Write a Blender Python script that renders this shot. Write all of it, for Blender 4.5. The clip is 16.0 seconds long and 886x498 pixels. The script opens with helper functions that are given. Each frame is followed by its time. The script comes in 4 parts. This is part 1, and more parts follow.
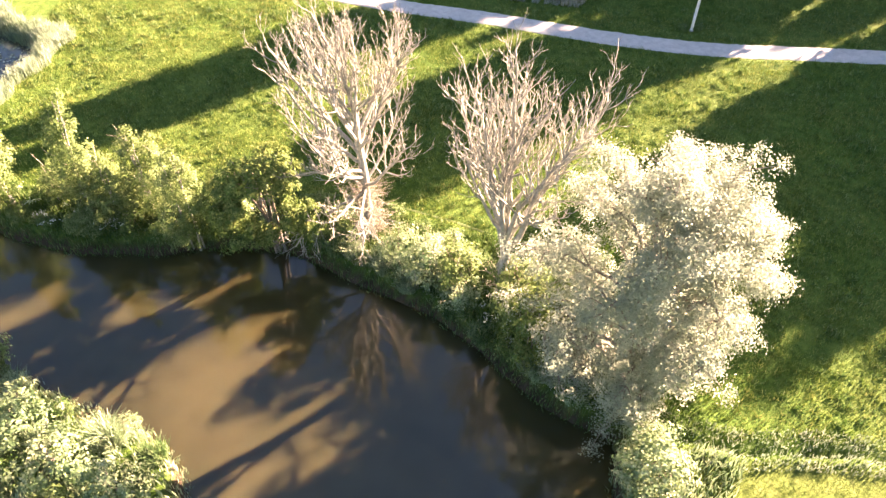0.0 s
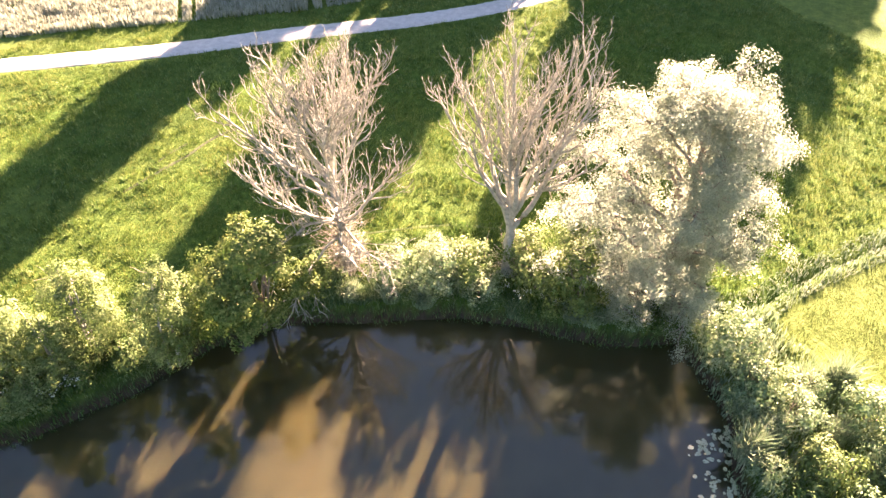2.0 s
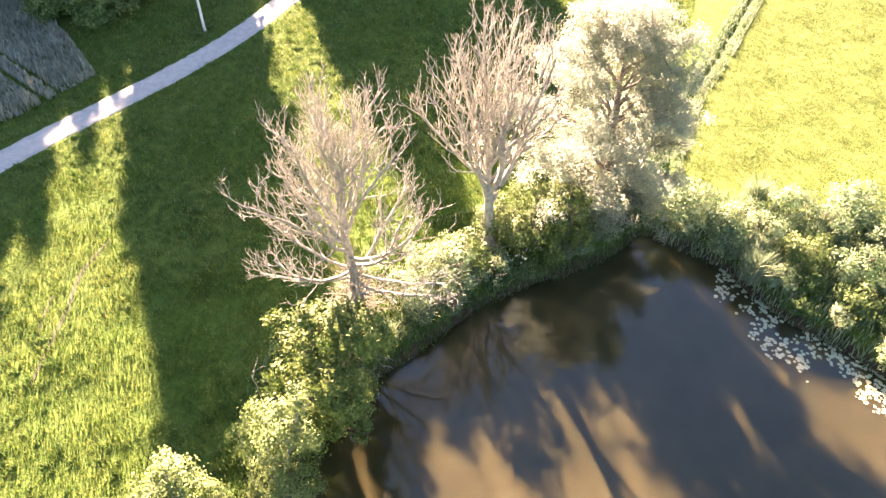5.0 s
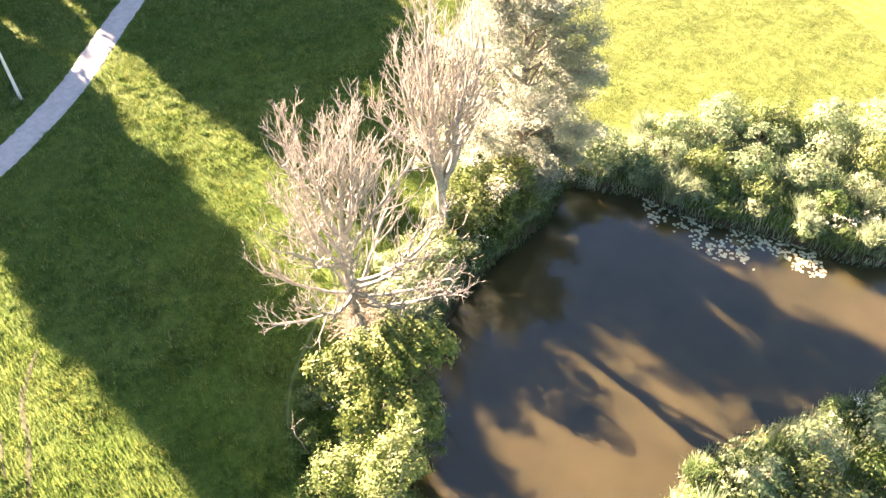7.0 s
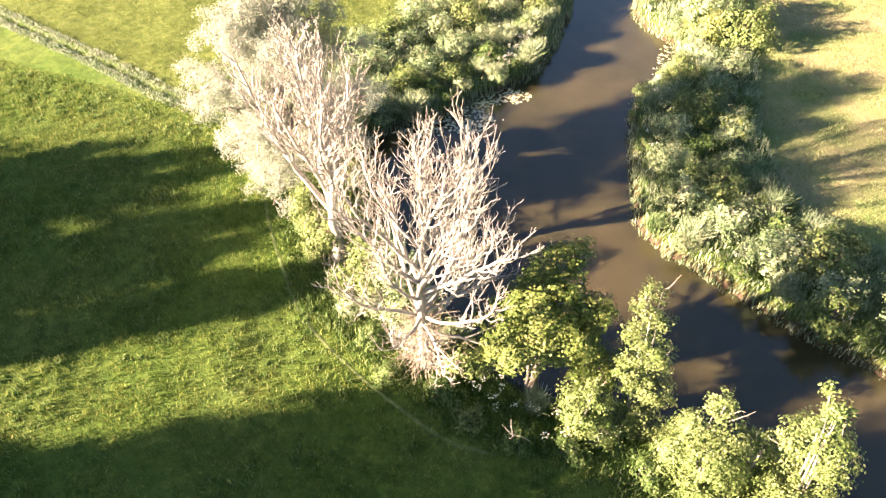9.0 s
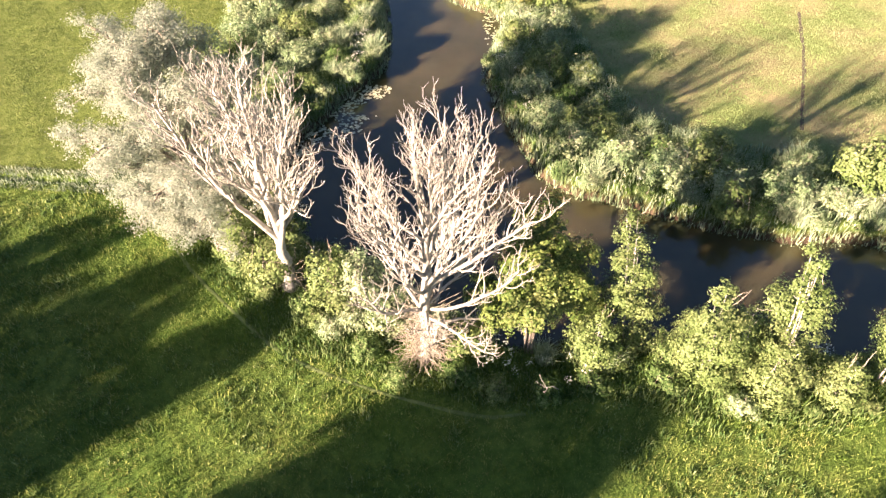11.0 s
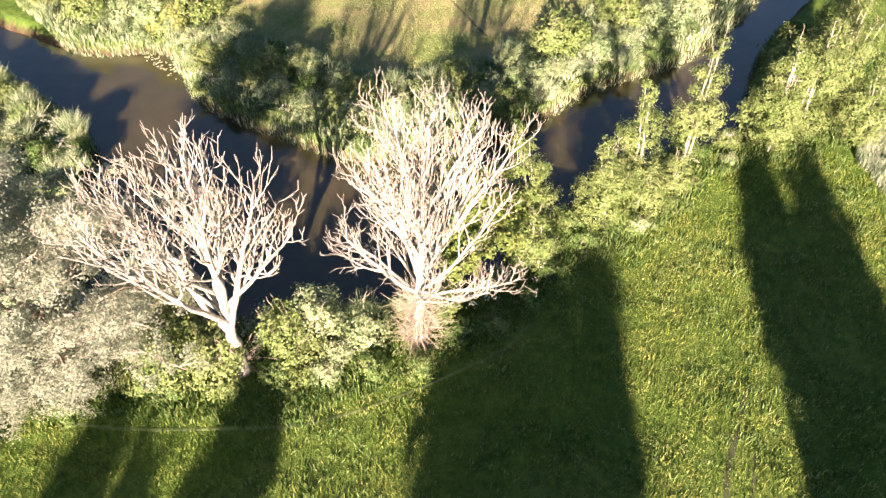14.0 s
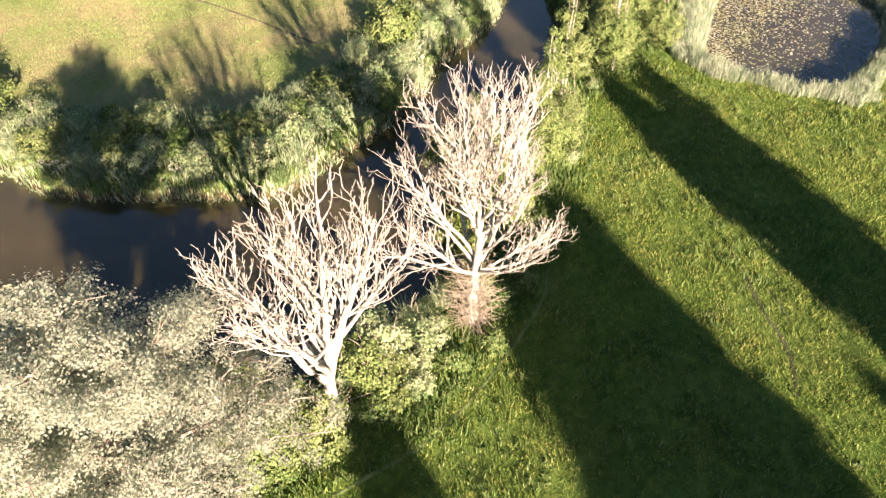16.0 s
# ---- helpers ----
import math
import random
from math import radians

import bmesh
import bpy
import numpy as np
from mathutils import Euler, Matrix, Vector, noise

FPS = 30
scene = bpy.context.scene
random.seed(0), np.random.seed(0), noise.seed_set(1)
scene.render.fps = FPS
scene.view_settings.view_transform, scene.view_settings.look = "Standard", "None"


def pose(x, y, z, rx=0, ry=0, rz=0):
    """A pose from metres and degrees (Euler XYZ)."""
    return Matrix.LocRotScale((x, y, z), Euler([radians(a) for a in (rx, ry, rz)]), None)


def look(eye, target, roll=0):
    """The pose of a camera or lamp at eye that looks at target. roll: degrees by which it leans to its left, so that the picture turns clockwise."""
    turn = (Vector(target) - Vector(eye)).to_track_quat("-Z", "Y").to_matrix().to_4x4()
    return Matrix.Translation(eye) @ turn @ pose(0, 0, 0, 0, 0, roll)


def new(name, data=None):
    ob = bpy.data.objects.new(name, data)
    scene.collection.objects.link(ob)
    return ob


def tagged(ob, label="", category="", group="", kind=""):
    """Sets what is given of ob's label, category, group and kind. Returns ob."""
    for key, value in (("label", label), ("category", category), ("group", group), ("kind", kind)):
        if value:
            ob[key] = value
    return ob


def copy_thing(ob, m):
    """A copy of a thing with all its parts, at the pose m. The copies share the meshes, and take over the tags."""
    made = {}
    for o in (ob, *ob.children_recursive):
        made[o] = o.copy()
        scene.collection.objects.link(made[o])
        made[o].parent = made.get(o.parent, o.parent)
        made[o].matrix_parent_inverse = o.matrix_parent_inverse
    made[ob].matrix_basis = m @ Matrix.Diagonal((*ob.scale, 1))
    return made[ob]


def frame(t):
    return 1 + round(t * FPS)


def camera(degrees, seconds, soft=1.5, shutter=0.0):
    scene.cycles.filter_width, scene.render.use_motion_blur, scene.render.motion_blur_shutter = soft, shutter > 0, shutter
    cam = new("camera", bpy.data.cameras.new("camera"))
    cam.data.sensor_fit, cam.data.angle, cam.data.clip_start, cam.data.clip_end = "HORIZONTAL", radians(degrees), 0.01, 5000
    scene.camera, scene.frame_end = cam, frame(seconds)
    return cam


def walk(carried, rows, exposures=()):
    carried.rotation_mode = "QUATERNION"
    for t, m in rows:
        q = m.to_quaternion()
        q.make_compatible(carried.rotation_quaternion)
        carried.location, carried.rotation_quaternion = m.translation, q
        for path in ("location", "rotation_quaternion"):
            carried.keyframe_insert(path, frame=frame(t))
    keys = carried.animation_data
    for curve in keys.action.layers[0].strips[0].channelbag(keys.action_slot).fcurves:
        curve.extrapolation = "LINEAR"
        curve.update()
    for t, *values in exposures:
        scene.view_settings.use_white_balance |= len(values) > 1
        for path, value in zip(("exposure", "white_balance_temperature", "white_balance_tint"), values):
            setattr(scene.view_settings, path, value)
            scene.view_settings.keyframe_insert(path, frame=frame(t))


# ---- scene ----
cam = camera(64.4, 16.0, 1.45)
METRES, EYE, TILT, LEAN, TURN = 154.4, 40.0, 0.0, 0.0, 0.0
ROWS = [
    (0.0, 0.0, 0.0, 0.0, 0.37, -45.03, -0.37),
    (0.5, -0.0116, 0.0008, 0.0, -1.49, -45.07, -0.35),
    (1.0, -0.0474, 0.0054, -0.0008, -9.28, -44.98, -0.49),
    (1.5, -0.0926, 0.0191, -0.0015, -21.73, -44.89, -0.6),
    (2.0, -0.1344, 0.0409, -0.0017, -32.53, -44.71, -0.67),
    (2.5, -0.1717, 0.0711, -0.0014, -43.25, -44.58, -0.72),
    (3.0, -0.2024, 0.1071, -0.0021, -54.18, -44.4, -0.64),
    (3.5, -0.2191, 0.1347, -0.0028, -61.91, -44.32, -0.65),
    (4.0, -0.2242, 0.1454, -0.0032, -64.69, -44.28, -0.64),
    (4.2, -0.2262, 0.1496, -0.0031, -65.9, -44.27, -0.62),
    (6.3, -0.2426, 0.1989, -0.0055, -79.46, -43.95, -0.65),
    (6.5, -0.2427, 0.2032, -0.0056, -80.78, -43.96, -0.64),
    (7.0, -0.2459, 0.2553, -0.0064, -95.04, -43.84, -0.13),
    (7.5, -0.2358, 0.3117, -0.0069, -109.64, -43.93, 0.31),
    (8.0, -0.2118, 0.364, -0.0067, -124.48, -44.08, 0.71),
    (8.5, -0.1753, 0.4085, -0.0052, -140.01, -44.31, 1.04),
    (9.0, -0.1279, 0.443, -0.003, -156.31, -44.53, 1.1),
    (9.5, -0.0851, 0.4608, -0.002, -169.85, -44.68, 1.06),
    (9.7, -0.0809, 0.4621, -0.0019, -171.29, -44.67, 1.1),
    (11.8, -0.0311, 0.469, -0.0004, -186.18, -44.95, 1.01),
    (12.0, -0.0267, 0.469, -0.0002, -187.61, -44.99, 1.02),
    (12.5, -0.0152, 0.4687, 0.0, -191.15, -45.03, 1.02),
    (13.0, -0.0039, 0.4677, 0.0002, -194.69, -45.06, 1.04),
    (13.5, 0.0448, 0.4551, 0.0006, -209.73, -45.17, 0.83),
    (14.0, 0.0939, 0.4265, 0.001, -224.95, -45.24, 0.6),
    (14.5, 0.1353, 0.384, 0.0012, -238.12, -45.14, 0.38),
    (15.0, 0.1632, 0.3364, 0.0006, -250.09, -44.99, 0.18),
    (15.5, 0.168, 0.3253, 0.0004, -253.27, -44.96, 0.12),
    (16.0, 0.1722, 0.314, 0.0001, -255.83, -44.93, 0.12),
]
walk(cam, [(t, pose(0, 0, EYE, TILT, LEAN, TURN) @ pose(METRES * x, METRES * y, METRES * z, 90 + pitch, roll, yaw)) for t, x, y, z, yaw, pitch, roll in ROWS],
     exposures=[(0.0, 4.35, 6600, 21), (4.0, 4.6, 6550, 23), (8.0, 4.35, 6450, 21), (9.0, 3.8, 6250, 20), (9.5, 3.55, 6150, 19), (12.5, 3.15, 5900, 18), (16.0, 2.85, 5950, 16)])

# ---- light: low evening sun over the track, clear sky ----
SUN_AZ, SUN_EL = 38.0, 17.3          # degrees from +x, degrees over the horizon
world = bpy.data.worlds.new("world")
scene.world = world
world.use_nodes = True
sky = world.node_tree.nodes.new("ShaderNodeTexSky")
sky.sky_type, sky.sun_disc = "NISHITA", False
sky.ozone_density, sky.dust_density = 1.6, 1.2
sky.sun_elevation, sky.sun_rotation = radians(SUN_EL), radians(90 - SUN_AZ)
backdrop = world.node_tree.nodes["Background"]
world.node_tree.links.new(sky.outputs[0], backdrop.inputs[0])
backdrop.inputs[1].default_value = 0.0198
SUN_DIR = Vector((math.cos(radians(SUN_EL)) * math.cos(radians(SUN_AZ)), math.cos(radians(SUN_EL)) * math.sin(radians(SUN_AZ)), math.sin(radians(SUN_EL))))
sun_data = bpy.data.lights.new("sun", "SUN")
sun_data.energy, sun_data.angle, sun_data.color = 5.0, radians(0.6), (1.0, 0.70, 0.48)
sun = new("sun", sun_data)
sun.matrix_world = look(SUN_DIR * 200, (0, 0, 0))

# ---- materials ----


def material(name):
    m = bpy.data.materials.new(name)
    m.use_nodes = True
    nt = m.node_tree
    return m, nt, nt.nodes["Principled BSDF"]


def node(nt, kind, **values):
    n = nt.nodes.new(kind)
    for key, value in values.items():
        n.inputs[key].default_value = value
    return n


def ramp(nt, source, stops):
    r = nt.nodes.new("ShaderNodeValToRGB")
    while len(r.color_ramp.elements) < len(stops):
        r.color_ramp.elements.new(0.5)
    for e, (at, c) in zip(r.color_ramp.elements, stops):
        e.position, e.color = at, (*c, 1)
    nt.links.new(source, r.inputs[0])
    return r.outputs[0]


def mix(nt, fac, a, b, blend="MIX"):
    n = nt.nodes.new("ShaderNodeMix")
    n.data_type, n.blend_type = "RGBA", blend
    for socket, v in ((n.inputs[0], fac), (n.inputs[6], a), (n.inputs[7], b)):
        if isinstance(v, (int, float)):
            socket.default_value = v
        elif isinstance(v, tuple):
            socket.default_value = (*v, 1)
        else:
            nt.links.new(v, socket)
    return n.outputs[2]


def place_noise(nt, scale, detail=4.0, rough=0.6):
    geo = nt.nodes.new("ShaderNodeNewGeometry")
    n = node(nt, "ShaderNodeTexNoise", Scale=scale, Detail=detail, Roughness=rough)
    nt.links.new(geo.outputs["Position"], n.inputs["Vector"])
    return n.outputs["Fac"]


def foliage(name, stops, translucent=0.35, rough=0.55, patch=0.25, patch_tint=(0.75, 0.85, 0.7), gloss=0.12, small_tint=(0.85, 0.88, 0.85)):
    """Leaves or blades, each its own island: colour varies from leaf to leaf and in soft patches."""
    m, nt, bsdf = material(name)
    geo = nt.nodes.new("ShaderNodeNewGeometry")
    c = ramp(nt, geo.outputs["Random Per Island"], stops)
    n = ramp(nt, place_noise(nt, patch), [(0.38, patch_tint), (0.62, (1.0, 1.0, 1.0))])
    c = mix(nt, 1.0, c, n, "MULTIPLY")
    n = ramp(nt, place_noise(nt, patch * 6, 3.0), [(0.36, small_tint), (0.58, (1.0, 1.0, 1.0))])
    c = mix(nt, 1.0, c, n, "MULTIPLY")
    nt.links.new(c, bsdf.inputs["Base Color"])
    bsdf.inputs["Roughness"].default_value = rough
    bsdf.inputs["Specular IOR Level"].default_value = gloss
    tr = nt.nodes.new("ShaderNodeBsdfTranslucent")
    nt.links.new(c, tr.inputs["Color"])
    mx = node(nt, "ShaderNodeMixShader", Fac=translucent)
    nt.links.new(bsdf.outputs[0], mx.inputs[1])
    nt.links.new(tr.outputs[0], mx.inputs[2])
    nt.links.new(mx.outputs[0], nt.nodes["Material Output"].inputs[0])
    return m


def bark(name, dark, light, scale=3.0):
    m, nt, bsdf = material(name)
    geo = nt.nodes.new("ShaderNodeNewGeometry")
    a = place_noise(nt, scale, 6.0, 0.65)
    c = ramp(nt, a, [(0.3, dark), (0.62, light)])
    t = ramp(nt, geo.outputs["Random Per Island"], [(0.0, (0.74, 0.72, 0.66)), (1.0, (1.0, 1.0, 1.0))])
    c = mix(nt, 1.0, c, t, "MULTIPLY")
    nt.links.new(c, bsdf.inputs["Base Color"])
    bsdf.inputs["Roughness"].default_value = 0.85
    b = node(nt, "ShaderNodeBump", Strength=0.5, Distance=0.05)
    nt.links.new(place_noise(nt, scale * 6, 5.0), b.inputs["Height"])
    nt.links.new(b.outputs[0], bsdf.inputs["Normal"])
    return m


MAT_WILLOW = foliage("silver_willow_leaf", [(0.0, (0.345, 0.378, 0.292)), (0.5, (0.396, 0.430, 0.338)), (1.0, (0.460, 0.492, 0.395))], 0.62, 0.5, 0.35, (0.86, 0.9, 0.9), 0.12, (0.82, 0.87, 0.88))
MAT_SAGE = foliage("goat_willow_leaf", [(0.0, (0.165, 0.216, 0.097)), (0.5, (0.297, 0.351, 0.189)), (1.0, (0.462, 0.491, 0.316))], 0.25, patch=0.3, patch_tint=(0.58, 0.72, 0.62), small_tint=(0.7, 0.8, 0.72))
MAT_ALDER = foliage("alder_leaf", [(0.0, (0.112, 0.156, 0.050)), (0.5, (0.180, 0.228, 0.083)), (1.0, (0.278, 0.318, 0.137))], 0.28, small_tint=(0.7, 0.78, 0.72))
MAT_GREEN = foliage("maple_leaf", [(0.0, (0.094, 0.142, 0.036)), (0.5, (0.176, 0.222, 0.064)), (1.0, (0.300, 0.322, 0.115))], 0.3, small_tint=(0.6, 0.72, 0.62))
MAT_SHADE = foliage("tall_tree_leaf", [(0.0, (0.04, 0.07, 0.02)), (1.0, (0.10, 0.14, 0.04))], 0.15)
MAT_REED = foliage("reed_blade", [(0.0, (0.170, 0.226, 0.132)), (0.5, (0.281, 0.350, 0.209)), (0.85, (0.400, 0.452, 0.297)), (1.0, (0.540, 0.554, 0.396))], 0.22, patch=0.5, patch_tint=(0.62, 0.72, 0.62))
MAT_DRYREED = foliage("pale_reed", [(0.0, (0.20, 0.245, 0.16)), (0.5, (0.325, 0.375, 0.27)), (1.0, (0.485, 0.53, 0.41))], 0.22, patch=0.5, patch_tint=(0.66, 0.76, 0.66))
MAT_NETTLE = foliage("nettle_leaf", [(0.0, (0.061, 0.108, 0.032)), (0.6, (0.139, 0.207, 0.063)), (1.0, (0.278, 0.324, 0.147))], 0.22, patch=0.3, patch_tint=(0.62, 0.74, 0.6), small_tint=(0.7, 0.78, 0.7))
MAT_GRASS = foliage("meadow_grass", [(0.0, (0.092, 0.133, 0.026)), (0.5, (0.18, 0.222, 0.05)), (1.0, (0.34, 0.35, 0.125))], 0.2, 0.6, 0.16, (0.72, 0.86, 0.66), 0.1, (0.54, 0.67, 0.53))
MAT_MOWN = foliage("bright_grass", [(0.0, (0.059, 0.090, 0.017)), (0.6, (0.104, 0.138, 0.028)), (1.0, (0.194, 0.216, 0.070))], 0.22, 0.5, 0.10, (0.74, 0.84, 0.66), 0.3, (0.6, 0.68, 0.58))
MAT_HAY = foliage("dry_grass", [(0.0, (0.158, 0.207, 0.083)), (0.6, (0.245, 0.273, 0.128)), (1.0, (0.360, 0.372, 0.215))], 0.22, patch=0.07, patch_tint=(0.72, 0.95, 0.62), small_tint=(0.8, 0.82, 0.78))
MAT_WHEAT = foliage("wheat_ear", [(0.0, (0.272, 0.288, 0.220)), (0.6, (0.385, 0.400, 0.330)), (1.0, (0.480, 0.502, 0.440))], 0.22, patch=0.15, patch_tint=(0.86, 0.86, 0.84))
MAT_BLOSSOM = foliage("white_umbel", [(0.0, (0.60, 0.60, 0.50)), (1.0, (0.82, 0.82, 0.74))], 0.2)
MAT_DEAD = bark("bleached_dead_wood", (0.20, 0.198, 0.175), (0.42, 0.416, 0.372))
MAT_TWIG = bark("dry_twig", (0.22, 0.195, 0.15), (0.38, 0.35, 0.28), 1.0)
MAT_BARK = bark("grey_bark", (0.12, 0.10, 0.08), (0.36, 0.32, 0.27))


def ground_material():
    m, nt, bsdf = material("meadow_ground")
    big, fine = place_noise(nt, 0.06, 5.0), place_noise(nt, 1.2, 8.0, 0.75)
    green = ramp(nt, fine, [(0.25, (0.035, 0.068, 0.014)), (0.5, (0.09, 0.14, 0.03)), (0.75, (0.17, 0.215, 0.048))])
    green = mix(nt, 1.0, green, ramp(nt, big, [(0.4, (0.75, 0.88, 0.7)), (0.6, (1.0, 1.0, 1.0))]), "MULTIPLY")
    mown = ramp(nt, fine, [(0.25, (0.055, 0.085, 0.018)), (0.5, (0.10, 0.138, 0.03)), (0.75, (0.19, 0.22, 0.07))])
    hay = mix(nt, ramp(nt, place_noise(nt, 0.11, 4.0), [(0.40, (0, 0, 0)), (0.6, (1, 1, 1))]), (0.19, 0.24, 0.085), (0.31, 0.28, 0.15))
    hay = mix(nt, 1.0, hay, ramp(nt, fine, [(0.3, (0.72, 0.72, 0.66)), (0.7, (1.0, 1.0, 1.0))]), "MULTIPLY")
    mud = ramp(nt, fine, [(0.3, (0.030, 0.022, 0.014)), (0.7, (0.10, 0.075, 0.05))])
    c = green
    for name, other in (("mown", mown), ("hay", hay), ("mud", mud)):
        a = nt.nodes.new("ShaderNodeAttribute")
        a.attribute_name = name
        c = mix(nt, a.outputs["Fac"], c, other)
    nt.links.new(c, bsdf.inputs["Base Color"])
    bsdf.inputs["Roughness"].default_value = 0.95
    bsdf.inputs["Specular IOR Level"].default_value = 0.1
    b = node(nt, "ShaderNodeBump", Strength=0.8, Distance=0.25)
    nt.links.new(place_noise(nt, 2.2, 8.0, 0.75), b.inputs["Height"])
    nt.links.new(b.outputs[0], bsdf.inputs["Normal"])
    return m


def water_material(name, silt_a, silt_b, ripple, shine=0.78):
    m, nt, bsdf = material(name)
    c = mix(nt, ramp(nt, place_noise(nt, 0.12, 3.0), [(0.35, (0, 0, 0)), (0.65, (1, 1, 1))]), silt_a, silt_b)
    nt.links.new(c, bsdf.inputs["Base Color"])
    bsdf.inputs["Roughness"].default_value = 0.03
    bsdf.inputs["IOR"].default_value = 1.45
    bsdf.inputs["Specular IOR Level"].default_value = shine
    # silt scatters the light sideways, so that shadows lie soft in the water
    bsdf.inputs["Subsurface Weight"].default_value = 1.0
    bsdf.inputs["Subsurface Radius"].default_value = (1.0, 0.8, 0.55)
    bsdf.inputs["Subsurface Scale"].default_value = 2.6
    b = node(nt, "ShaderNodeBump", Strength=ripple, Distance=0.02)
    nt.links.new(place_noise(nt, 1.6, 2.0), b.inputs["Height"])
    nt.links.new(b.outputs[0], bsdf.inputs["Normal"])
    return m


def plain(name, a, b, scale, rough, bump=0.3):
    m, nt, bsdf = material(name)
    nt.links.new(ramp(nt, place_noise(nt, scale, 7.0, 0.7), [(0.3, a), (0.7, b)]), bsdf.inputs["Base Color"])
    bsdf.inputs["Roughness"].default_value = rough
    n = node(nt, "ShaderNodeBump", Strength=bump, Distance=0.03)
    nt.links.new(place_noise(nt, scale * 4, 6.0), n.inputs["Height"])
    nt.links.new(n.outputs[0], bsdf.inputs["Normal"])
    return m


MAT_GROUND = ground_material()
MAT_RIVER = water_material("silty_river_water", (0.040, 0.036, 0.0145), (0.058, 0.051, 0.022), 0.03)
MAT_POND = water_material("pond_water", (0.05, 0.05, 0.04), (0.07, 0.07, 0.05), 0.5, 1.0)
MAT_GRAVEL = plain("pale_gravel", (0.36, 0.345, 0.325), (0.53, 0.505, 0.475), 1.5, 0.9)
MAT_POLE = plain("white_painted_pole", (0.70, 0.70, 0.66), (0.82, 0.82, 0.78), 2.0, 0.5, 0.1)
MAT_LILY = plain("lily_pad", (0.33, 0.36, 0.22), (0.52, 0.52, 0.36), 3.0, 0.35, 0.1)
MAT_SOIL = plain("bare_soil", (0.05, 0.04, 0.03), (0.12, 0.10, 0.07), 2.0, 0.95)
MAT_STONE = plain("pale_stone", (0.30, 0.29, 0.26), (0.52, 0.50, 0.46), 3.0, 0.9)

# ---- plan ----
K = 4 / 3                            # plan units to metres
WATER, LAND = -1.73, -0.5


def smooth_line(points, steps=5, closed=False):
    """A Catmull-Rom line through plan points, in metres."""
    p = np.array(points, float) * K
    p = np.vstack([p[-1], p, p[0], p[1]]) if closed else np.vstack([2 * p[0] - p[1], p, 2 * p[-1] - p[-2]])
    out = []
    for i in range(1, len(p) - 2):
        for s in np.arange(steps) / steps:
            a, b, c, d = p[i - 1:i + 3]
            out.append(0.5 * (2 * b + (c - a) * s + (2 * a - 5 * b + 4 * c - d) * s * s + (3 * b - 3 * c + d - a) * s ** 3))
    if not closed:
        out.append(p[-2])
    return np.array(out)


NORTH_BANK = [(-120, 20), (-75, 27), (-51.6, 29.2), (-42.7, 31.2), (-35.6, 34.6), (-30.9, 33.4), (-24.1, 30.9), (-18.5, 30.5), (-14.5, 31.1), (-12.3, 31.2), (-8.8, 30.5), (-5.6, 28.6),
              (-3.3, 27.2), (-0.4, 25.7), (2.0, 23.4), (4.7, 20.5), (6.1, 19.3), (8.9, 17.8)]
EAST_BANK = [(8.2, 15.5), (7.2, 12.9), (5.2, 10.8), (3.8, 8.5), (2.6, 6), (1, 3.5), (-0.3, 1), (-0.6, -3), (-0.3, -7), (0.4, -12), (3, -22), (10, -40), (30, -90)]
FAR_BANK = [(18, -92), (3, -42), (-3.5, -20), (-6.1, -12), (-10.8, -7.2), (-10.1, -2.3), (-9.0, 1.6), (-9.7, 6.2), (-10.9, 10.4), (-12.2, 15.4), (-14.1, 17.7), (-16.7, 18.6), (-20.7, 20.5),
            (-23.3, 21.6), (-26.8, 22.6), (-31.6, 22.9), (-36.3, 24.4), (-40.5, 25.7), (-47.2, 26.0), (-60, 24), (-78, 20), (-122, 12)]
RIVER = np.vstack([smooth_line(NORTH_BANK), smooth_line(EAST_BANK), smooth_line(FAR_BANK)])
POND = smooth_line([(-44.2, 45), (-38.2, 44.6), (-36.3, 46.3), (-35.3, 49.4), (-34.7, 52), (-35.2, 55), (-39, 57.3), (-44, 60), (-52, 61), (-60, 56), (-57, 49), (-50, 46)], closed=True)
DITCH = smooth_line([(8.5, 17.6), (11, 17.9), (14, 17.0), (17, 17.0), (22.6, 16.4), (26.5, 15.8), (33, 14.2), (47.7, 11.2), (60, 8), (90, 0)])
TRACK = smooth_line([(-90, 96), (-50, 80), (-25.3, 69.9), (-6.8, 63.0), (3, 60.2), (14.8, 56.4), (23, 54.7), (32, 54.0), (40, 53.3), (60, 51), (100, 44)])
PATH = smooth_line([(40, 12), (20, 19.6), (13, 21.5), (9.4, 25.4), (5.8, 29.1), (2.9, 31.6), (-1.1, 33.5), (-6.8, 35.3), (-13, 34.9), (-18, 36.2), (-24, 36.4), (-30, 37.0), (-36, 41), (-60, 42)])
HAY_EDGE = smooth_line([(-8, -60), (-13, -22), (-16.8, -6), (-18.6, 5), (-22.2, 12), (-29, 14.8), (-34.3, 15.7), (-43.5, 15.5), (-60, 13), (-120, 2)])


def segment_distance(px, py, line, closed=False):
    best = np.full(px.shape, 1e9)
    pts = np.vstack([line, line[:1]]) if closed else line
    for a, b in zip(pts[:-1], pts[1:]):
        d = b - a
        t = np.clip(((px - a[0]) * d[0] + (py - a[1]) * d[1]) / max(d @ d, 1e-9), 0, 1)
        best = np.minimum(best, np.hypot(px - a[0] - t * d[0], py - a[1] - t * d[1]))
    return best


